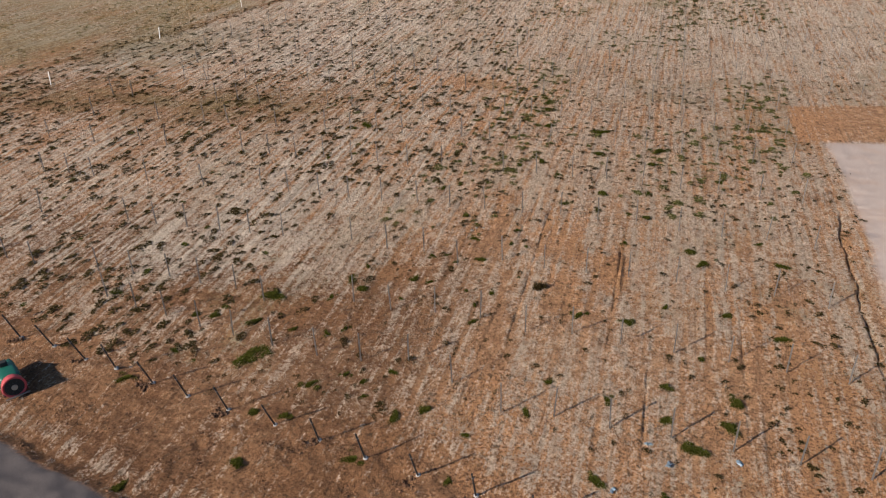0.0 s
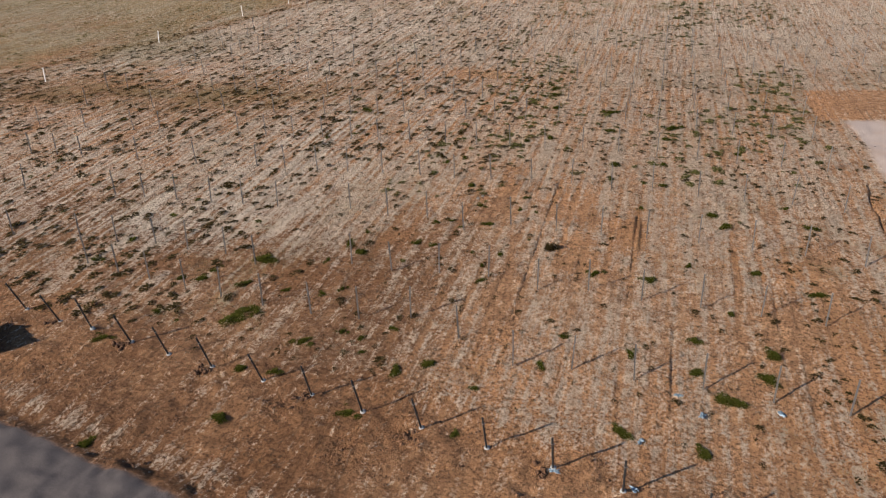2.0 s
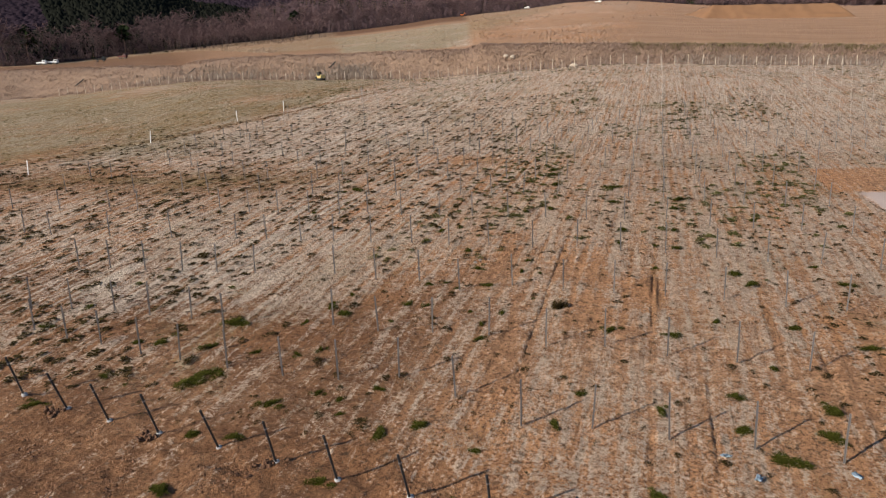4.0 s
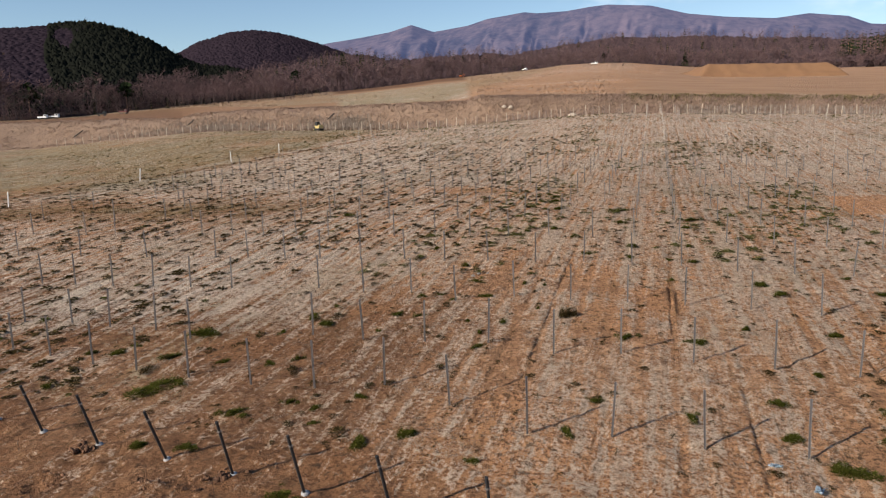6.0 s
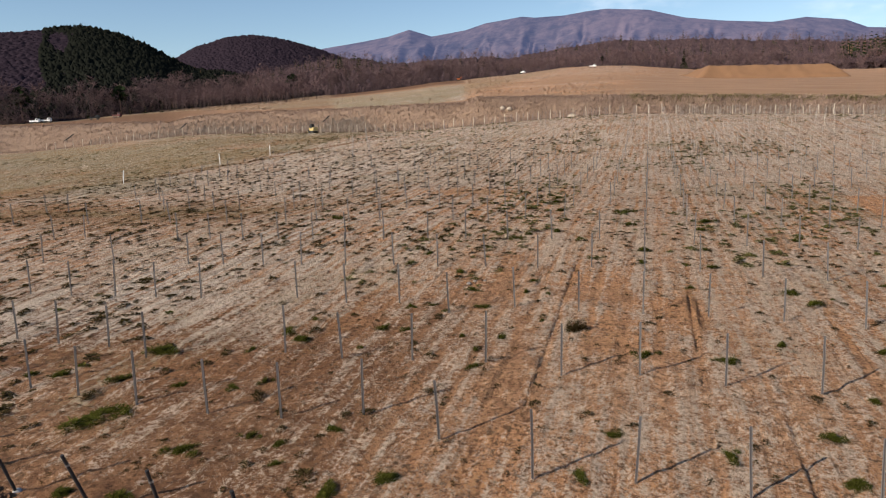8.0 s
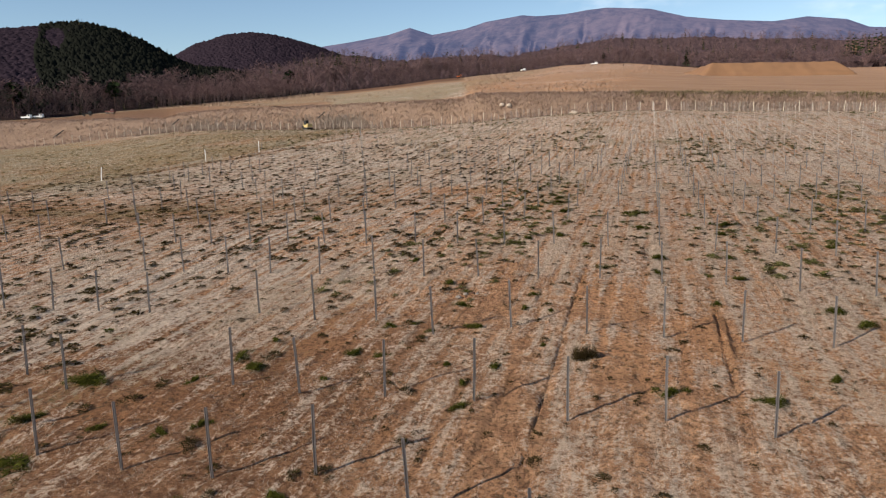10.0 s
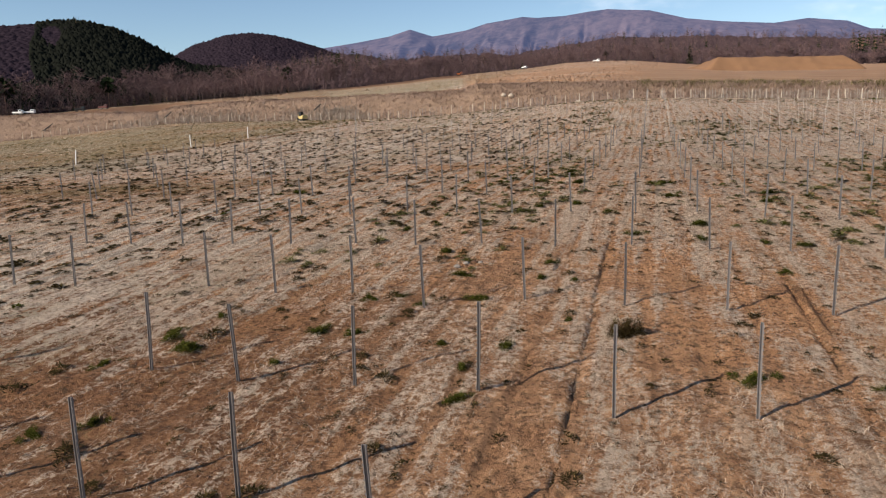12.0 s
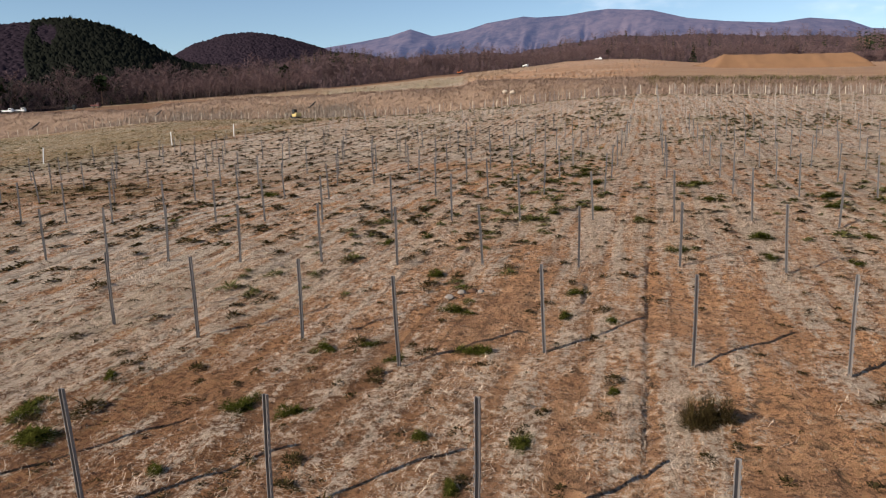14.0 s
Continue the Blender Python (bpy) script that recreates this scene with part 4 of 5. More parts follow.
straw("dry_grass", 60000, -110, 45, 55, 148, 0.5, 1.1, 0.06, 0.18, 43, "dry grass far across the field", M_PALE_GRASS)


# ---- tall grass on the bank ----
def bank_grass():
    r = np.random.default_rng(51)
    for name, n, mat, lo, hi, label in (("tall_grass", 30000, M_TALL, 0.15, 0.6, "tall dry tan grass on the bank"), ("grey_reeds", 1500, M_REED, 0.8, 1.5, "grey dead reeds at the foot of the bank"),
                                       ("low_brush", 1300, M_MOSSY, 0.2, 0.7, "olive-brown brush along the bank's top"), ("grey_stalks", 1600, M_REED, 0.3, 0.8, "low grey stalks behind the stakes")):
        az = r.uniform(-28, 56, n)
        fd, fz, bd, bz, wd, wz = far_lines(az)
        if name == "grey_reeds":
            az = np.where(r.random(n) < 0.5, r.normal(36, 3.4, n), r.normal(25, 1.8, n))
            fd, fz, bd, bz, wd, wz = far_lines(az)
            d = fd + (bd - fd) * np.clip(r.normal(0.25, 0.15, n), 0.02, 0.8)
        elif name == "low_brush":
            az = r.uniform(-20, 1, n)
            fd, fz, bd, bz, wd, wz = far_lines(az)
            d = fd + (bd - fd) * np.clip(r.normal(0.84, 0.12, n), 0.4, 1.08)
        elif name == "grey_stalks":
            az = r.uniform(-22, -3, n)
            fd, fz, bd, bz, wd, wz = far_lines(az)
            d = fd + (bd - fd) * r.uniform(0.02, 0.45, n)
        else:
            d = fd + (bd - fd) * r.uniform(0.0, 1.12, n)
        x, y = at_bearing(az, d)
        keep = r.random(n) < 0.35 + 0.65 * vnoise(x, y, 7, 26)
        x, y = x[keep], y[keep]
        m, leaves = len(x), 5
        ctr = np.repeat(np.stack([x, y, height(x, y) - 0.05], -1), leaves, 0)
        k = m * leaves
        ctr[:, :2] += r.normal(0, 0.35, (k, 2))
        v, f = blades(ctr, r.normal(0.6, 1.6, k), r.uniform(0.2, 0.8, k), r.uniform(lo, hi, k), r.uniform(0.04, 0.11, k), False)
        tagged(new(name, mesh_np(name, v, f, mat)), label, "grass", kind="stuff")


def upper_grass():
    """Rough dry grass on the fields above the bank."""
    r = np.random.default_rng(55)
    n = 26000
    az = r.uniform(-18, 38, n)
    fd, fz, bd, bz, wd, wz = far_lines(az)
    x, y = at_bearing(az, bd + (wd - bd) * r.random(n) ** 1.3)
    tall = zones(x, y)[3]
    keep = r.random(n) < tall * 2.2 * smooth(0.25, 0.7, vnoise(x, y * 0.5, 14, 47))
    x, y = x[keep], y[keep]
    k = len(x) * 3
    ctr = np.repeat(np.stack([x, y, height(x, y) - 0.05], -1), 3, 0)
    ctr[:, :2] += r.normal(0, 0.5, (k, 2))
    v, f = blades(ctr, r.normal(0.6, 1.6, k), r.uniform(0.4, 1.2, k), r.uniform(0.15, 0.55, k), r.uniform(0.10, 0.24, k), False)
    tagged(new("rough_grass", mesh_np("rough_grass", v, f, M_ROUGH)), "rough dry grass on the upper fields", "grass", kind="stuff")


bank_grass()
upper_grass()


# ---- loose clods ----
def loose_clods(name, n, x0, x1, y0, y1, lo, hi, keep, seed, label):
    """Small angular lumps of earth, each an octahedron pushed out of shape."""
    r = np.random.default_rng(seed)
    x, y = scatter(n, x0, x1, y0, y1, keep, r)
    m = len(x)
    size = lo + (hi - lo) * r.random(m) ** 3
    shape = np.array([[1, 0, 0], [0, 1, 0], [-1, 0, 0], [0, -1, 0], [0, 0, 0.9], [0, 0, -0.6]])
    v = shape[None] * r.uniform(0.6, 1.35, (m, 6, 1)) + r.normal(0, 0.16, (m, 6, 3))
    v = v * size[:, None, None] + np.stack([x, y, height(x, y) + size * 0.25], -1)[:, None]
    tri = np.array([[0, 1, 4], [1, 2, 4], [2, 3, 4], [3, 0, 4], [1, 0, 5], [2, 1, 5], [3, 2, 5], [0, 3, 5]])
    f = (tri[None] + (np.arange(m) * 6)[:, None, None]).reshape(-1, 3)
    tagged(new(name, mesh_np(name, v.reshape(-1, 3), f, M_LOOSE)), label, "soil clods", kind="stuff")


M_LOOSE = surface("loose_earth", (0.085, 0.042, 0.024), (0.21, 0.105, 0.057), island=True)
soil_share = lambda x, y: (1 - zones(x, y)[5]) * np.clip(1.05 - zones(x, y)[0], 0.05, 1) ** 1.5
loose_clods("loose_clods", 30000, -13, 10, -3, 24, 0.008, 0.032, soil_share, 61, "small red-brown clods lying between straw")
loose_clods("loose_clods", 11000, -32, 16, -13, -4, 0.015, 0.075, lambda x, y: soil_share(x, y) * smooth(-4.8, -6.4, y + 0.165 * x) * smooth(0.35, 0.7, vnoise(x, y, 2.0, 28)), 62, "broken clods on the bare headland")


# ---- trees ----
def tube(path, radii, sides):
    """A tapered tube along a path: vertices and four-sided faces."""
    path = np.asarray(path, float)
    way = np.gradient(path, axis=0)
    way /= np.linalg.norm(way, axis=1)[:, None] + 1e-9
    side = np.cross(way, (0.31, 0.95, 0.05))
    side /= np.linalg.norm(side, axis=1)[:, None] + 1e-9
    up = np.cross(side, way)
    t = np.arange(sides) * 2 * math.pi / sides
    v = path[:, None] + np.asarray(radii)[:, None, None] * (np.cos(t)[None, :, None] * side[:, None] + np.sin(t)[None, :, None] * up[:, None])
    n = len(path)
    idx = np.arange(n * sides).reshape(n, sides)
    nxt = np.roll(idx, -1, 1)
    return v.reshape(-1, 3), np.stack([idx[:-1], nxt[:-1], nxt[1:], idx[1:]], -1).reshape(-1, 4)


def gather(pieces):
    verts, faces, n = [], [], 0
    for v, f in pieces:
        verts.append(v)
        faces.append(f + n)
        n += len(v)
    return np.concatenate(verts), np.concatenate(faces)


def slivers(starts, ends, wide, r):
    """Thin flat twigs from starts to ends."""
    way = ends - starts
    side = np.cross(way, r.normal(0, 1, way.shape))
    side /= np.linalg.norm(side, axis=1)[:, None] + 1e-9
    w = np.asarray(wide).reshape(-1, 1) / 2
    v = np.stack([starts - side * w, starts + side * w, ends + side * w * 0.35, ends - side * w * 0.35], 1).reshape(-1, 3)
    return v, np.arange(len(v)).reshape(-1, 4)


def bare_tree_arrays(seed, tall, limbs=9, boughs=5, twigs=9, wide=0.08):
    """A leafless tree: trunk with forking limbs, and a crown of fine twigs."""
    r = np.random.default_rng(seed)
    lean = r.normal(0, 0.05, 2)
    trunk = [(lean[0] * tall * f * f, lean[1] * tall * f * f, tall * 0.86 * f) for f in np.linspace(-0.03, 1, 7)]
    wood = [tube(trunk, 0.012 * tall * (1.05 - np.linspace(0, 1, 7)) + 0.02, 6)]
    s, e = [], []
    for n in range(limbs):
        f = 0.28 + 0.62 * n / limbs
        a = np.array([lean[0] * tall * f * f, lean[1] * tall * f * f, tall * 0.86 * f])
        turn, reach = n * 2.4 + r.normal(0, 0.4), tall * (0.40 - 0.24 * f) * r.uniform(0.8, 1.25)
        out = np.array([math.cos(turn), math.sin(turn), r.uniform(0.7, 1.2)])
        b = a + out * reach
        m = (a + b) / 2 + np.array([0, 0, -0.06 * reach])
        wood.append(tube([a, m, b], [0.009 * tall * (1.1 - f), 0.006 * tall * (1.1 - f), 0.02], 4))
        for g in np.linspace(0.35, 1.0, boughs):
            c = a + (b - a) * g
            d = c + np.array([*r.normal(0, 0.55, 2), r.uniform(0.3, 0.9)]) * reach * 0.62
            s.append(c), e.append(d)
            for _ in range(twigs):
                q = c + (d - c) * r.uniform(0.2, 1.0)
                s.append(q), e.append(q + np.array([*r.normal(0, 0.7, 2), r.uniform(0.0, 1.0)]) * reach * r.uniform(0.25, 0.5))
    return gather(wood), slivers(np.array(s), np.array(e), r.uniform(0.6, 1.4, len(s)) * wide, r)


def conifer_arrays(seed, tall, whorls=9, fronds=9, pine=False, wide=0.21):
    """An evergreen: straight trunk and whorls of drooping ragged fronds, or a pine with a high flat crown."""
    r = np.random.default_rng(seed)
    trunk = tube([(0, 0, tall * f) for f in (-0.03, 0.4, 0.95)], [0.016 * tall, 0.012 * tall, 0.01], 5)
    s, e, w = [], [], []
    lo = 0.52 if pine else 0.14
    for n in range(whorls):
        f = lo + (0.98 - lo) * n / (whorls - 1)
        reach = tall * ((0.24 * math.sin(math.pi * min(1, 0.25 + 0.75 * (f - lo) / (1 - lo)))) if pine else wide * (1.04 - f) ** 0.8 + 0.012) * r.uniform(0.8, 1.2)
        for k in range(fronds):
            turn = k * 2 * math.pi / fronds + n * 0.7 + r.normal(0, 0.25)
            long = reach * r.uniform(0.6, 1.2)
            a = np.array([0, 0, tall * f])
            for g0, g1, drop in ((0.0, 0.6, 0.02), (0.45, 1.0, -0.25)):
                s.append(a + np.array([math.cos(turn) * long * g0, math.sin(turn) * long * g0, -0.1 * long * g0 + (0.15 * long if pine else 0)]))
                e.append(a + np.array([math.cos(turn) * long * g1, math.sin(turn) * long * g1, drop * long + (0.1 * long if pine else 0)]) + r.normal(0, 0.05 * tall * 0.3, 3))
                w.append(long * r.uniform(0.5, 0.85))
    return trunk, slivers(np.array(s), np.array(e), np.array(w), r)


def tree_thing(name, wood, leaf, bark, crown, label, group):
    root = new(name)
    for part_name, (v, f), mat in (("trunk", wood, bark), ("crown", leaf, crown)):
        ob = new(part_name, mesh_np(part_name, v, f, mat))
        ob.parent = root
    return tagged(root, label, "tree", group)


def wood_front(az, extra=0.0):
    d = float(np.interp(az, BEAR, WOOD_D)) + extra
    x, y = at_bearing(az, d)
    return float(x), float(y)


trng = random.Random(17)
BARE_KIND = [bare_tree_arrays(n, 12.5 + 0.8 * n, wide=0.13) for n in range(5)]
PINE_KIND = [conifer_arrays(30 + n, 13 + n, 8, 10, True) for n in range(2)]
FIR_KIND = [conifer_arrays(40 + n, 13 + n, 11, 10) for n in range(2)]
sources = {}
for n in range(96):
    az = -17.5 + 67.0 * (n + trng.random()) / 96
    x, y = wood_front(az, trng.uniform(0, 14))
    green = trng.random() < (0.38 if az > 38 else 0.03)
    kind = ("pine" if trng.random() < 0.6 else "fir") if green else "bare"
    pick = trng.randrange(5 if kind == "bare" else 2)
    m = pose(x, y, zat(x, y) - 0.2, 0, 0, trng.uniform(0, 360))
    size = trng.uniform(0.72, 1.12) * (0.8 if az < 12 else 1.2 if az > 20 else 1.0)
    if (kind, pick) in sources:
        ob = copy_thing(sources[kind, pick], m)
    else:
        wood, leaf = {"bare": BARE_KIND, "pine": PINE_KIND, "fir": FIR_KIND}[kind][pick]
        if kind == "bare":
            ob = tree_thing("bare_tree", wood, leaf, M_BARK, M_TWIG, "leafless grey-brown tree at the wood's edge", "leafless trees at the wood's edge")
        else:
            ob = tree_thing("conifer", wood, leaf, M_PINE_BARK, M_NEEDLE, "dark green conifer at the wood's edge", "conifers at the wood's edge")
        ob.matrix_basis = m
        sources[kind, pick] = ob
    ob.scale = (size, size, size)


def woods(name, spots_xyz, kinds, mats, label, seed, lo=0.7, hi=1.1):
    """Many trees in one: kinds are (wood, crown) arrays, mats the two materials."""
    r = np.random.default_rng(seed)
    which = r.integers(0, len(kinds), len(spots_xyz))
    for layer, mat in enumerate(mats):
        pieces = []
        for k, kind in enumerate(kinds):
            v, f = kind[layer]
            p = spots_xyz[which == k]
            if not len(p):
                continue
            rr = np.random.default_rng(seed + k)
            t, s = rr.uniform(0, 2 * math.pi, len(p)), rr.uniform(lo, hi, len(p))
            c, sn = np.cos(t)[:, None], np.sin(t)[:, None]
            x = (v[None, :, 0] * c - v[None, :, 1] * sn) * s[:, None] + p[:, None, 0]
            y = (v[None, :, 0] * sn + v[None, :, 1] * c) * s[:, None] + p[:, None, 1]
            z = v[None, :, 2] * (s * rr.uniform(0.85, 1.15, len(p)))[:, None] + p[:, None, 2]
            pieces.append((np.stack([x, y, z], -1).reshape(-1, 3), (f[None] + (np.arange(len(p)) * len(v))[:, None, None]).reshape(-1, 4)))
        v, f = gather(pieces)
        nm = name if layer else name + "_trunks"
        tagged(new(nm, mesh_np(nm, v, f, mat)), label, "woodland", kind="stuff")


def slope_spots(n, az0, az1, line, d0, d1, z0, seed, s0=0.0, s1=1.0, keep=None):
    r = np.random.default_rng(seed)
    az, s = r.uniform(az0, az1, n), r.uniform(s0, s1, n)
    d = d0 + (d1 - d0) * s
    if keep:
        ok = r.random(n) < keep(az, s)
        az, s, d = az[ok], s[ok], d[ok]
    x, y = at_bearing(az, d)
    z = ridge_z(az, d, sorted(line), d0, d1, z0)
    z = np.maximum(z, height(x, y, False)) - 0.8
    return np.stack([x, y, z], -1)


def slim_tree_arrays(seed, tall, limbs=6, twigs=9, wide=0.17):
    """A small leafless tree for the depth of the wood: trunk, limbs and a rounded crown of twigs."""
    r = np.random.default_rng(seed)
    trunk = tube([(0, 0, tall * f) for f in (-0.05, 0.4, 0.9)], [0.009 * tall, 0.007 * tall, 0.01], 3)
    s, e, w = [], [], []
    for n in range(limbs):
        f = 0.25 + 0.6 * n / limbs
        a = np.array([0, 0, tall * f])
        turn = n * 2.4 + r.normal(0, 0.4)
        b = a + np.array([math.cos(turn), math.sin(turn), r.uniform(0.8, 1.3)]) * tall * (0.36 - 0.20 * f)
        s.append(a), e.append(b), w.append(wide)
        for _ in range(twigs):
            q = a + (b - a) * r.uniform(0.35, 1.0)
            s.append(q), e.append(q + np.array([*r.normal(0, 0.75, 2), r.uniform(-0.2, 1.0)]) * tall * r.uniform(0.06, 0.15)), w.append(wide * r.uniform(0.5, 1.1))
    return trunk, slivers(np.array(s), np.array(e), np.array(w), r)


def crowns(x, y, cell, tall, sharp, seed):
    """Height of a closed cover of tree crowns: one peak in every jittered cell."""
    i0, j0 = np.floor(x / cell).astype(int), np.floor(y / cell).astype(int)
    top = np.zeros_like(x)
    for di in (-1, 0, 1):
        for dj in (-1, 0, 1):
            i, j = i0 + di, j0 + dj
            px, py = (i + TABLE[(i + seed) % 256, j % 256]) * cell, (j + TABLE[i % 256, (j + 7 + seed) % 256]) * cell
            far = np.hypot(x - px, y - py) / (cell * (0.6 + 0.35 * TABLE[(i + 31) % 256, (j + seed) % 256]))
            top = np.maximum(top, tall * (0.55 + 0.6 * TABLE[(i + 5) % 256, (j + 17) % 256]) * np.clip(1 - far, 0, 1) ** sharp)
    return top


def canopy(name, line, az0, az1, d0, d1, z0, cell, tall, sharp, mat, label, seed, keep=None, s0=0.0):
    """The closed cover of trees on a slope."""
    mid = (d0 + d1) / 2
    nx, ny = int(math.radians(az1 - az0) * mid / (cell * 0.3)), int((d1 - d0) / (cell * 0.36))
    az, s = np.meshgrid(np.linspace(az0, az1, nx), np.linspace(s0, 1.05, ny))
    d = d0 + (d1 - d0) * s
    x, y = at_bearing(az, d)
    r = np.random.default_rng(seed)
    up = crowns(x, y, cell, tall, sharp, seed) + tall * 0.10 * r.random(x.shape)
    if keep:
        up = up * keep(az, s) - 3.0 * (1 - keep(az, s))
    up = up - 9.0 * smooth(22, 4, d - np.interp(az, BEAR, WOOD_D))
    z = np.maximum(ridge_z(az, d, sorted(line), d0, d1, z0), height(x, y, False)) + up - 0.4 - 6 * (az <= az0 + 1e-6) - 6 * (az >= az1 - 1e-6)
    idx = np.arange(z.size).reshape(z.shape)
    f = np.stack([idx[:-1, :-1], idx[1:, :-1], idx[1:, 1:], idx[:-1, 1:]], -1).reshape(-1, 4)
    tagged(new(name, mesh_np(name, np.stack([x, y, z], -1).reshape(-1, 3), f, mat, True)), label, "woodland", kind="stuff")


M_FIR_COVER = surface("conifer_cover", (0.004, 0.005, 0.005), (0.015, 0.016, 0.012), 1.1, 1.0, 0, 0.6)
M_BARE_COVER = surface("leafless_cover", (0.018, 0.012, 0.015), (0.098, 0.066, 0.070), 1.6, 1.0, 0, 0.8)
# Blue-purple haze tint mixed into the leafless wood's own colour.
M_FAR_COVER = surface("hazed_leafless_cover", (0.008, 0.006, 0.011), (0.036, 0.026, 0.034), 0.8, 1.0, 0, 0.8)
SLIM = [slim_tree_arrays(60 + n, 11 + n % 3) for n in range(5)]
SMALL_FIR = [conifer_arrays(70 + n, 12, 7, 6) for n in range(3)]
for cover in (M_FIR_COVER, M_BARE_COVER, M_FAR_COVER, M_NEEDLE, M_TWIG, M_BARK, M_WEED, M_BROWN_WEED, M_OLIVE, M_MOSSY):
    cover.node_tree.nodes["Principled BSDF"].inputs["Specular IOR Level"].default_value = 0.0
fir_share = lambda az, s: smooth(49.5, 45.0, az + 3.5 * s + 5 * (vnoise(az * 3, s * 12, 3, 61) - 0.5))
fir_side = lambda az, s: smooth(0.1, 0.5, fir_share(az, s))
bare_side = lambda az, s: 1 - smooth(0.6, 1.0, fir_share(az, s))
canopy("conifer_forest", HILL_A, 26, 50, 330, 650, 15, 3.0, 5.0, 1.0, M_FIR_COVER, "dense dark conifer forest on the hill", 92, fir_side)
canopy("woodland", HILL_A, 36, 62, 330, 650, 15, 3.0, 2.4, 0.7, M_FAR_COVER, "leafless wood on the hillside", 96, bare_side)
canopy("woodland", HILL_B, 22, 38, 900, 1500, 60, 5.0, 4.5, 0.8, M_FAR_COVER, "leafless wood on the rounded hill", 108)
canopy("woodland", HILL_C, 13, 31, 420, 620, 30, 3.6, 3.4, 0.7, M_BARE_COVER, "leafless wood on the low rise", 98)
canopy("woodland", HILL_D, -24, 13, 440, 680, 36, 3.8, 3.4, 0.7, M_BARE_COVER, "leafless wood behind the earth mound", 102)
# belt behind the front trees
brng = np.random.default_rng(90)
az = brng.uniform(-20, 52, 900)
d = np.interp(az, BEAR, WOOD_D) + brng.uniform(2, 60, 900)
bx, by = at_bearing(az, d)
woods("woodland", np.stack([bx, by, height(bx, by, False) - 0.5], -1), SLIM, (M_BARK, M_TWIG), "belt of leafless trees behind the field", 91, 0.6, 1.15)
brush_az = brng.uniform(-20, 52, 1300)
brush_d = np.interp(brush_az, BEAR, WOOD_D) + brng.uniform(-5, 14, 1300)
bx, by = at_bearing(brush_az, brush_d)
woods("brushwood", np.stack([bx, by, height(bx, by, False) - 0.9], -1), SLIM, (M_BARK, M_TWIG), "leafless brush along the wood's edge", 93, 0.25, 0.6)
woods("woodland", slope_spots(420, 26, 39, HILL_A, 330, 650, 15, 112, 0.0, 0.30), SLIM, (M_BARK, M_TWIG), "leafless wood at the foot of the hill", 113, 0.65, 1.05)
woods("woodland", slope_spots(380, 13, 31, HILL_C, 420, 620, 30, 98, 0.1, 1.0), SLIM, (M_BARK, M_TWIG), "leafless trees on the low rise", 99, 0.6, 0.95)
woods("woodland", slope_spots(750, -24, 13, HILL_D, 440, 680, 36, 103, 0.05, 1.0), SLIM, (M_BARK, M_TWIG), "leafless trees behind the earth mound", 104, 0.6, 0.95)
woods("conifer_forest", slope_spots(700, 29, 46, HILL_A, 330, 650, 15, 94, 0.0, 1.02, lambda az, s: fir_share(az, s) * (smooth(0.8, 1.0, s) + 0.45 * smooth(0.25, 0.0, s) * smooth(34, 38, az))), SMALL_FIR, (M_PINE_BARK, M_NEEDLE), "dark conifers on the hill", 95, 0.30, 0.58)
woods("conifer_forest", slope_spots(230, 14, 31, HILL_C, 420, 620, 30, 100, 0.3, 1.0, lambda az, s: 0.3 + 0.7 * np.exp(-((az - 23.5) / 2.4) ** 2)), SMALL_FIR, (M_PINE_BARK, M_NEEDLE), "dark conifers on the low rise", 101, 0.5, 0.9)
woods("conifer_forest", slope_spots(330, -24, 13, HILL_D, 440, 680, 36, 105, 0.1, 1.0, lambda az, s: 0.35 + 0.65 * smooth(0.7, 1.0, s)), SMALL_FIR, (M_PINE_BARK, M_NEEDLE), "dark conifers among the leafless trees", 106, 0.5, 0.85)
woods("conifer_forest", slope_spots(60, -18, -13.2, HILL_D, 440, 680, 36, 107, 0.0, 0.3), SMALL_FIR, (M_PINE_BARK, M_NEEDLE), "dark conifers beside the earth mound", 109, 0.8, 1.2)


# ---- earth mound ----
def earth_mound():
    cx, cy = at_bearing(-8.25, 312)
    u, v = np.meshgrid(np.linspace(-1, 1, 90), np.linspace(-1, 1, 46))
    x, y = cx + u * 27.5 - v * 4, cy + v * 14 + u * 4
    ramp = lambda v, wide: np.clip(v / wide, 0, 1)
    side = np.minimum(ramp(1 - np.abs(u) + 0.06 * (vnoise(x, y, 7, 33) - 0.5), 0.20), ramp(1 - np.abs(v) + 0.08 * (vnoise(x, y, 5, 34) - 0.5), 0.5))
    base = height(x, y, False) - 0.5
    top = rise(312, 4.36 - 0.14 * u)
    z = base + (np.maximum(top, base) - base) * side + 0.5 * (vnoise(x, y, 6, 31) - 0.5) * (1 - side) + 0.4 * (vnoise(x, y, 2.2, 32) - 0.5)
    low = ramp(u - 0.30, 0.10) * ramp(0.99 - u, 0.05) * ramp(v + 0.99, 0.10) * ramp(-0.2 - v, 0.2)
    z = np.maximum(z, base + 1.9 * low)
    idx = np.arange(z.size).reshape(z.shape)
    f = np.stack([idx[:-1, :-1], idx[:-1, 1:], idx[1:, 1:], idx[1:, :-1]], -1).reshape(-1, 4)
    tagged(new("earth_mound", mesh_np("earth_mound", np.stack([x, y, z], -1).reshape(-1, 3), f, M_DIRT_HEAP, True)), "long flat-topped mound of bare orange-brown earth", "earth mound")


earth_mound()


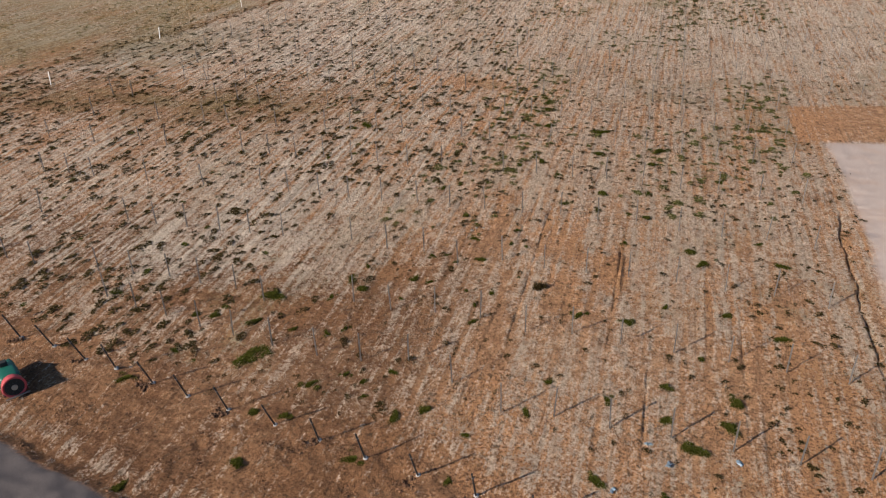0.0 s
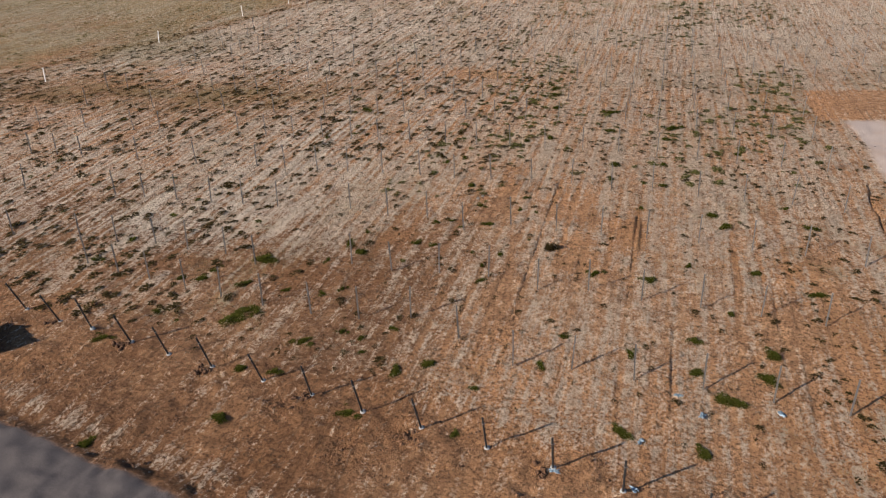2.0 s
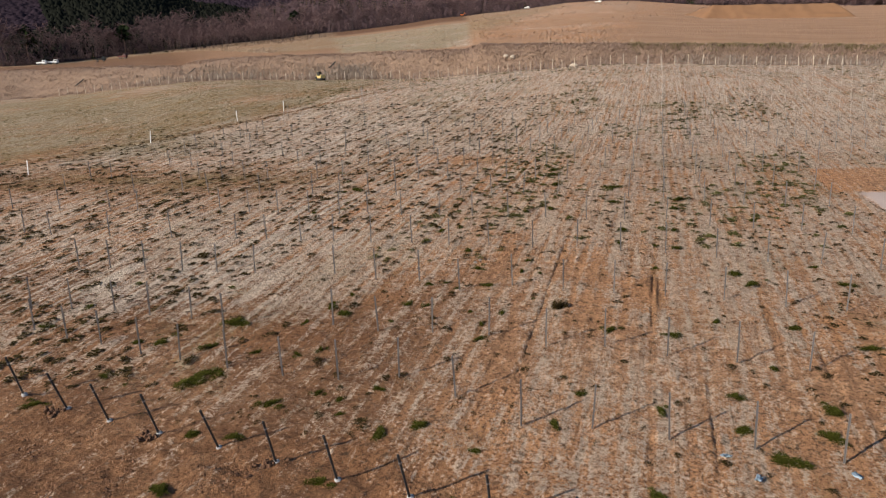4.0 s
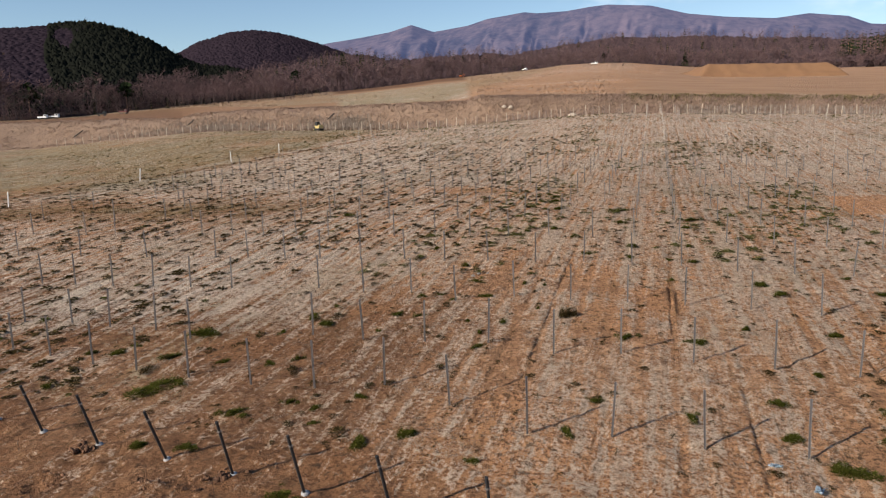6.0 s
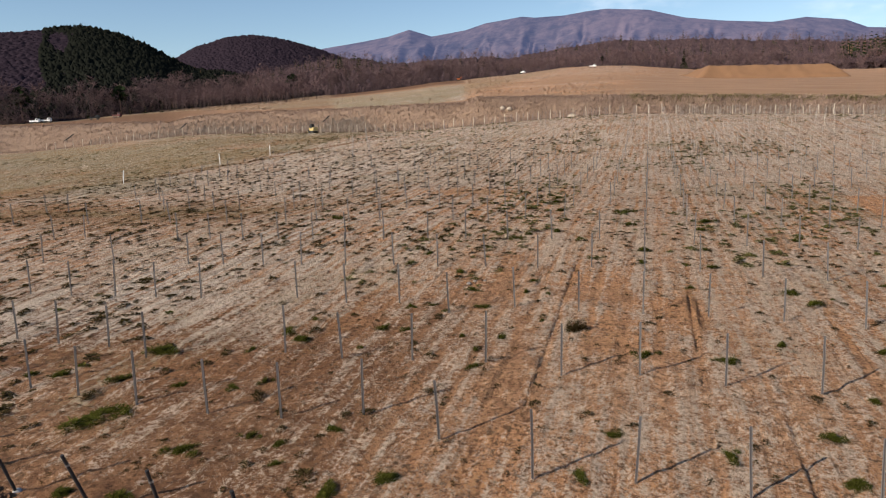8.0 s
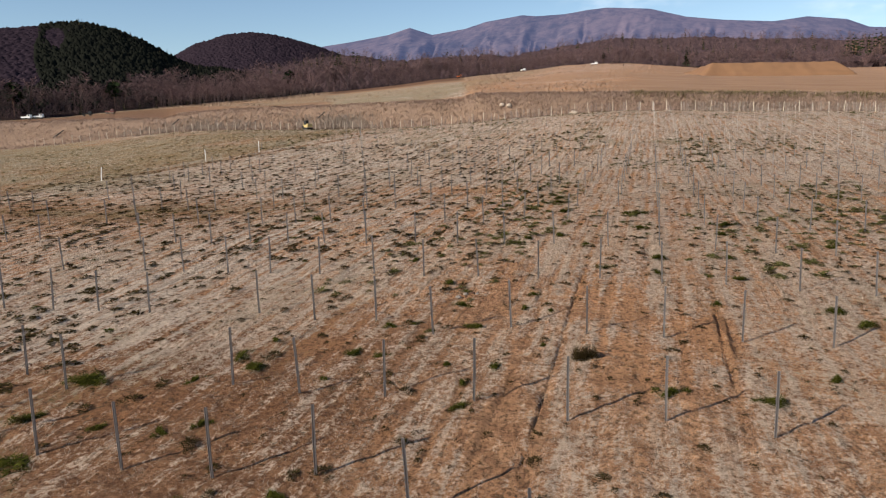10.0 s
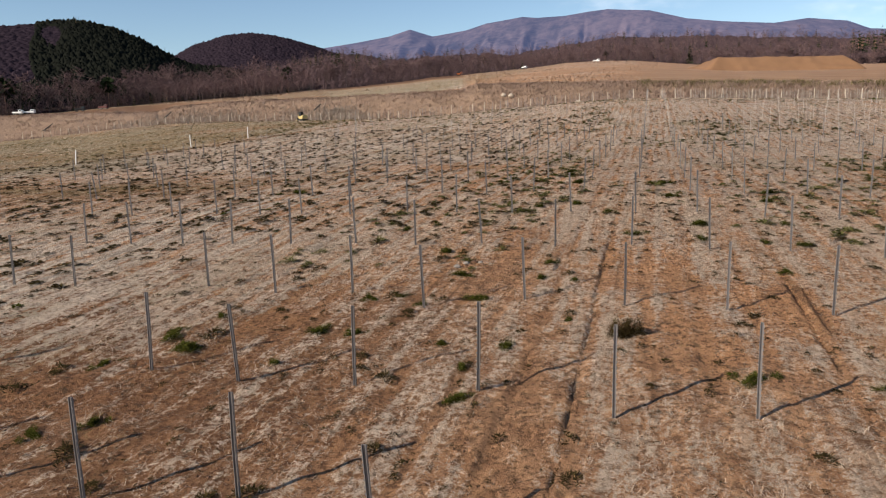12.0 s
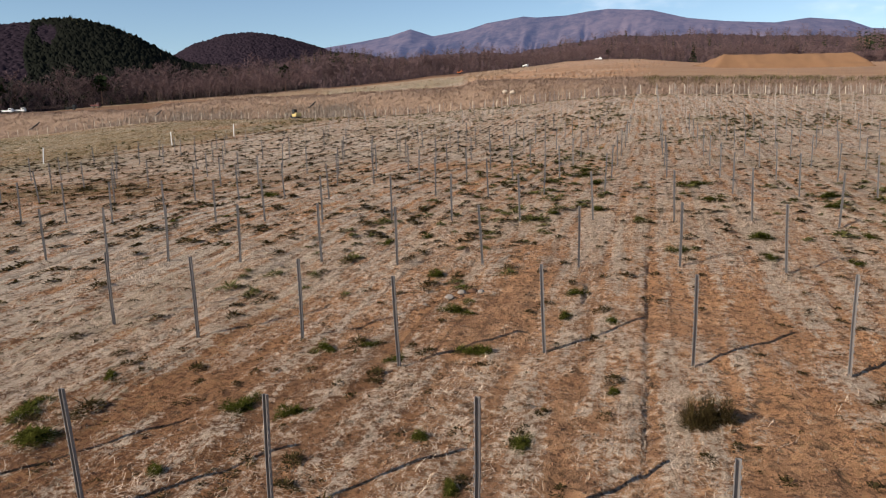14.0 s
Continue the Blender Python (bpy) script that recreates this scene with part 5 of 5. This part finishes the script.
# ---- boulders, heaps and scraps ----
def boulder(x, y, size, mat, label, group="", flat=0.7, seed=0):
    bm = bmesh.new()
    bmesh.ops.create_icosphere(bm, subdivisions=3, radius=size)
    for v in bm.verts:
        v.co *= 1 + 0.28 * noise.noise(v.co * (1.4 / size) + Vector((seed * 3.7, 0, 0))) + 0.08 * noise.noise(v.co * (5 / size))
        v.co.z *= flat
    me = bpy.data.meshes.new("boulder")
    for f in bm.faces:
        f.smooth = True
    bm.to_mesh(me)
    bm.free()
    me.materials.append(mat)
    ob = new("boulder", me)
    ob.matrix_basis = pose(x, y, zat(x, y) + size * flat * 0.45, 0, 0, seed * 47)
    return tagged(ob, label, "boulder", group)


boulder(-30.7, 152.5, 0.62, M_STONE, "pale rounded boulder in dry grass", "boulders on the bank", 0.8, 1)
boulder(-28.9, 151.6, 0.66, M_STONE, "pale rounded boulder in dry grass", "boulders on the bank", 0.8, 2)
boulder(-13.2, 143.0, 1.05, M_STONE, "pale boulder at the field's far edge", "boulders on the bank", 0.55, 3)
for n, (x, y, s) in enumerate(((-4.93, 13.28, 0.12), (-4.45, 13.80, 0.12), (-4.70, 13.62, 0.11), (-4.62, 13.35, 0.07), (-4.22, 13.7, 0.08))):
    boulder(x, y, s, M_RUBBLE if n % 2 == 0 else M_CLOD, "small broken stone on bare soil", "stones by the bare patch", 0.55, n + 9)


def scrap(x, y, mat, label, seed):
    """A crumpled strip of plastic."""
    r = np.random.default_rng(seed)
    u, v = np.meshgrid(np.linspace(-1, 1, 9), np.linspace(-1, 1, 5))
    z = 0.05 + 0.07 * r.random(u.shape)
    px, py = u * 0.17 + 0.05 * r.normal(size=u.shape), v * 0.08 + 0.03 * r.normal(size=u.shape)
    idx = np.arange(z.size).reshape(z.shape)
    f = np.stack([idx[:-1, :-1], idx[:-1, 1:], idx[1:, 1:], idx[1:, :-1]], -1).reshape(-1, 4)
    ob = new("plastic_scrap", mesh_np("plastic_scrap", np.stack([px, py, z], -1).reshape(-1, 3), f, mat, True))
    md = ob.modifiers.new("thickness", "SOLIDIFY")
    md.thickness = 0.008
    ob.matrix_basis = pose(x, y, zat(x, y) - 0.04, 0, 0, seed * 61)
    tagged(ob, label, "litter", "plastic scraps between the rows")


for n, (x, y) in enumerate(((7.55, -2.9), (8.45, -3.9), (11.5, -2.9), (3.3, -8.2), (6.2, -5.9), (6.1, -8.3))):
    scrap(x, y, M_BLUE, "crumpled pale blue plastic strip on straw", n + 3)


# ---- machines and vehicles ----
def orchard_sprayer(x, y, turn):
    """A low orchard sprayer: rounded tank body, and a fan in a red ring at its rear end (+x)."""
    root = thing("orchard_sprayer", x, y, zat(x, y), turn, "green and red orchard sprayer with a round rear fan", "sprayer")
    bm = bmesh.new()
    box(bm, -1.75, 0, 0.92, 2.3, 1.35, 0.95, bevel=0.30)
    part("tank", bm, M_GREEN_PAINT, root, "rounded green tank body", True)
    bm = bmesh.new()
    box(bm, -3.05, 0, 0.85, 0.7, 1.25, 0.75, bevel=0.20)
    part("bonnet", bm, M_GREEN_PAINT, root, "green front bonnet", True)
    lay = Matrix.Translation((0, 0, 0.86)) @ Euler((0, radians(90), 0)).to_matrix().to_4x4()
    bm = bmesh.new()
    turned(bm, [(0.60, -0.75), (0.70, -0.55), (0.74, -0.20), (0.78, -0.02), (0.76, 0.03), (0.66, 0.04), (0.62, -0.04)], 36, lay)
    ring = part("fan_ring", bm, M_RED, root, "faded red fan housing", True)
    bm = bmesh.new()
    turned(bm, [(0.63, -0.10), (0.61, -0.03), (0.30, 0.02)], 36, lay)
    part("fan_mouth", bm, M_DARK, ring, "dark fan mouth")
    for k in range(12):
        bm = bmesh.new()
        t = k * math.pi / 6
        rod(bm, (0.045, 0.20 * math.cos(t), 0.86 + 0.20 * math.sin(t)), (0.02, 0.62 * math.cos(t), 0.86 + 0.62 * math.sin(t)), 0.012, 0.012, 6)
        part("guard_bar", bm, M_BLACK_TUBE, ring)
    bm = bmesh.new()
    turned(bm, [(0.20, 0.02), (0.19, 0.07), (0.10, 0.09)], 24, lay)
    part("hub", bm, M_STONE, ring, "pale grey hub disc")
    bm = bmesh.new()
    box(bm, 0.16, 0.0, 0.24, 0.10, 1.5, 0.09, bevel=0.02)
    part("bumper", bm, M_STEEL, root, "grey steel rear bar")
    bm = bmesh.new()
    box(bm, -1.8, 0, 0.45, 3.0, 0.9, 0.16, bevel=0.03)
    part("chassis", bm, M_BLACK_TUBE, root)
    for wx in (-0.75, -2.55):
        for sy in (-0.62, 0.62):
            bm = bmesh.new()
            turned(bm, [(0.22, -0.14), (0.36, -0.13), (0.40, -0.07), (0.40, 0.07), (0.36, 0.13), (0.22, 0.14)], 22, Matrix.Translation((wx, sy, 0.39)) @ Euler((radians(90), 0, 0)).to_matrix().to_4x4())
            wheel = part("wheel", bm, M_DARK, root, "black rubber tyre")
            bm = bmesh.new()
            rod(bm, (wx, sy - 0.145, 0.39), (wx, sy + 0.145, 0.39), 0.20, 0.20, 16)
            part("rim", bm, M_RED, wheel)
    bm = bmesh.new()
    box(bm, -2.35, 0, 1.50, 0.45, 0.5, 0.40, bevel=0.08)
    part("seat", bm, M_DARK, root, "black driver's seat")
    root.scale = (0.76, 0.76, 0.80)


orchard_sprayer(-24.15, -7.3, -32)


def mini_digger(x, y, turn, paint, label):
    root = thing("excavator", x, y, zat(x, y), turn, label, "excavator")
    for sy in (-0.65, 0.65):
        bm = bmesh.new()
        box(bm, 0, sy, 0.28, 2.1, 0.34, 0.50, bevel=0.16)
        part("track", bm, M_DARK, root, "black rubber track")
    bm = bmesh.new()
    box(bm, -0.25, 0, 0.92, 1.7, 1.45, 0.62, bevel=0.12)
    box(bm, -0.85, 0, 1.30, 0.6, 1.3, 0.35, bevel=0.1)
    part("body", bm, paint, root, "painted engine body")
    bm = bmesh.new()
    box(bm, 0.10, 0.28, 1.72, 0.95, 0.80, 1.05, bevel=0.10)
    cab = part("cab", bm, M_DARK, root, "dark framed cab")
    bm = bmesh.new()
    box(bm, 0.585, 0.28, 1.80, 0.02, 0.62, 0.62)
    part("pane", bm, M_GLASS, cab)
    bm = bmesh.new()
    rod(bm, (0.55, -0.25, 1.05), (1.45, -0.25, 2.25), 0.15, 0.12)
    part("boom", bm, paint, root)
    bm = bmesh.new()
    rod(bm, (1.40, -0.25, 2.25), (2.15, -0.25, 1.00), 0.11, 0.08)
    part("dipper_arm", bm, paint, root)
    bm = bmesh.new()
    box(bm, 2.15, -0.25, 0.72, 0.55, 0.6, 0.5, bevel=0.12)
    part("bucket", bm, M_DARK, root, "dark steel bucket")
    bm = bmesh.new()
    box(bm, 1.35, 0, 0.30, 0.12, 1.6, 0.40, bevel=0.03)
    part("blade", bm, paint, root)


mini_digger(-77.0, 144.5, 150, M_YELLOW, "small yellow excavator parked below the grass bank")
mx, my = at_bearing(14.63, 445)
mini_digger(float(mx), float(my), 20, M_ORANGE, "orange excavator parked at the wood's edge")


def small_truck(x, y, turn, paint, label, bed=True):
    root = thing("truck", x, y, zat(x, y), turn, label, "truck", "vehicles parked above the bank")
    bm = bmesh.new()
    box(bm, 1.15, 0, 1.15, 1.25, 1.6, 1.25, bevel=0.18)
    cab = part("cab", bm, paint, root)
    bm = bmesh.new()
    box(bm, 1.72, 0, 1.42, 0.10, 1.35, 0.5, bevel=0.03)
    part("windscreen", bm, M_GLASS, cab, "dark windscreen")
    for sy in (-0.80, 0.80):
        bm = bmesh.new()
        box(bm, 1.2, sy, 1.42, 0.75, 0.03, 0.42, bevel=0.01)
        part("side_window", bm, M_GLASS, cab)
    bm = bmesh.new()
    box(bm, -0.55, 0, 0.72, 2.2, 1.55, 0.14, bevel=0.02)
    for sy in (-0.76, 0.76):
        box(bm, -0.55, sy, 0.95, 2.2, 0.05, 0.36, bevel=0.01)
    box(bm, -1.62, 0, 0.95, 0.05, 1.5, 0.36, bevel=0.01)
    part("load_bed", bm, paint, root)
    for wx in (1.05, -1.05):
        for sy in (-0.68, 0.68):
            bm = bmesh.new()
            rod(bm, (wx, sy - 0.09, 0.29), (wx, sy + 0.09, 0.29), 0.29, 0.29, 18)
            wheel = part("wheel", bm, M_DARK, root)
            bm = bmesh.new()
            rod(bm, (wx, sy - 0.10, 0.29), (wx, sy + 0.10, 0.29), 0.16, 0.16, 14)
            part("rim", bm, M_STEEL, wheel)
    root.scale = (1.05, 1.05, 1.05)


for az, d, turn, paint, label in ((46.35, 318, 20, M_WHITE, "white light truck parked above the grass bank"), (45.62, 318, 24, M_WHITE, "white light truck parked above the grass bank"),
                                  (42.55, 305, 30, M_DARK, "dark truck standing on ploughed soil"), (41.0, 312, 10, M_DULL_RED, "dull red truck standing on ploughed soil"),
                                  (9.53, 455, 60, M_WHITE, "white light truck parked below the wood"), (4.06, 425, 15, M_WHITE, "white light truck parked on the upper field")):
    tx, ty = at_bearing(az, d)
    small_truck(float(tx), float(ty), turn, paint, label)


def leaning_log(az, d, long, lean, turn):
    """A dark bare log propped up at a slant on the bank."""
    x, y = (float(v) for v in at_bearing(az, d))
    bm = bmesh.new()
    rod(bm, (0, 0, -0.3), (0, 0, long), 0.20, 0.12, 9)
    for h, t in ((0.55, 0.4), (0.75, 2.5)):
        rod(bm, (0, 0, long * h), (0.5 * math.cos(t), 0.5 * math.sin(t), long * h + 0.35), 0.07, 0.04, 6)
    for v in bm.verts:
        v.co += 0.03 * noise.noise_vector(v.co * 3)
    me = bpy.data.meshes.new("leaning_log")
    bm.to_mesh(me)
    bm.free()
    me.materials.append(M_DARK)
    ob = new("leaning_log", me)
    ob.matrix_basis = pose(x, y, zat(x, y), 0, lean, turn)
    tagged(ob, "dark bare log slanting out of dry grass", "log", "dark logs on the bank")


for spot in ((44.94, 236, 3.6, 58, 10), (26.03, 190, 2.4, 50, 12), (37.0, 216, 2.6, 55, 8), (1.88, 400, 4.0, 35, 0)):
    leaning_log(*spot)


# ---- thin clouds low over the mountains ----
def cloud_sheet(name, az0, az1, e0, e1, seed):
    a, e = np.meshgrid(np.linspace(az0, az1, 14), np.linspace(e0, e1, 6))
    x, y = at_bearing(a, 4600)
    z = rise(4600, e)
    idx = np.arange(a.size).reshape(a.shape)
    f = np.stack([idx[:-1, :-1], idx[:-1, 1:], idx[1:, 1:], idx[1:, :-1]], -1).reshape(-1, 4)
    mat, nt, bsdf = nodes("thin_cloud")
    uv = nt.nodes.new("ShaderNodeTexCoord").outputs["Generated"]
    sep = nt.nodes.new("ShaderNodeSeparateXYZ")
    nt.links.new(uv, sep.inputs[0])
    def hump(s):
        return calc(nt, "MULTIPLY", calc(nt, "MULTIPLY", s, calc(nt, "SUBTRACT", 1.0, s)), 4.0)
    edge = calc(nt, "MULTIPLY", hump(sep.outputs[0]), hump(sep.outputs[2]))
    puff = step(nt, calc(nt, "ADD", tex(nt, 0.006, 6, 0.6, (1, 1, 2.5)), calc(nt, "MULTIPLY", edge, 0.25)), 0.55, 0.95)
    fac = calc(nt, "MULTIPLY", calc(nt, "MULTIPLY", puff, edge), 0.28, clamp=True)
    # The sheet's own emission stands in for sunlight on the cloud.
    glow, clear, mix = nt.nodes.new("ShaderNodeEmission"), nt.nodes.new("ShaderNodeBsdfTransparent"), nt.nodes.new("ShaderNodeMixShader")
    glow.inputs[0].default_value, glow.inputs[1].default_value = (0.78, 0.84, 0.92, 1), 1.0
    nt.links.new(fac, mix.inputs[0])
    nt.links.new(clear.outputs[0], mix.inputs[1])
    nt.links.new(glow.outputs[0], mix.inputs[2])
    nt.links.new(mix.outputs[0], nt.nodes["Material Output"].inputs["Surface"])
    ob = new(name, mesh_np(name, np.stack([x, y, z], -1).reshape(-1, 3), f, mat))
    ob.visible_shadow = False
    tagged(ob, "thin white cloud above the mountain ridge", "cloud", kind="structure")


cloud_sheet("cloud_1", -5, 9, 7.6, 10.2, 1)
cloud_sheet("cloud_2", -22, -8, 5.4, 9.2, 2)
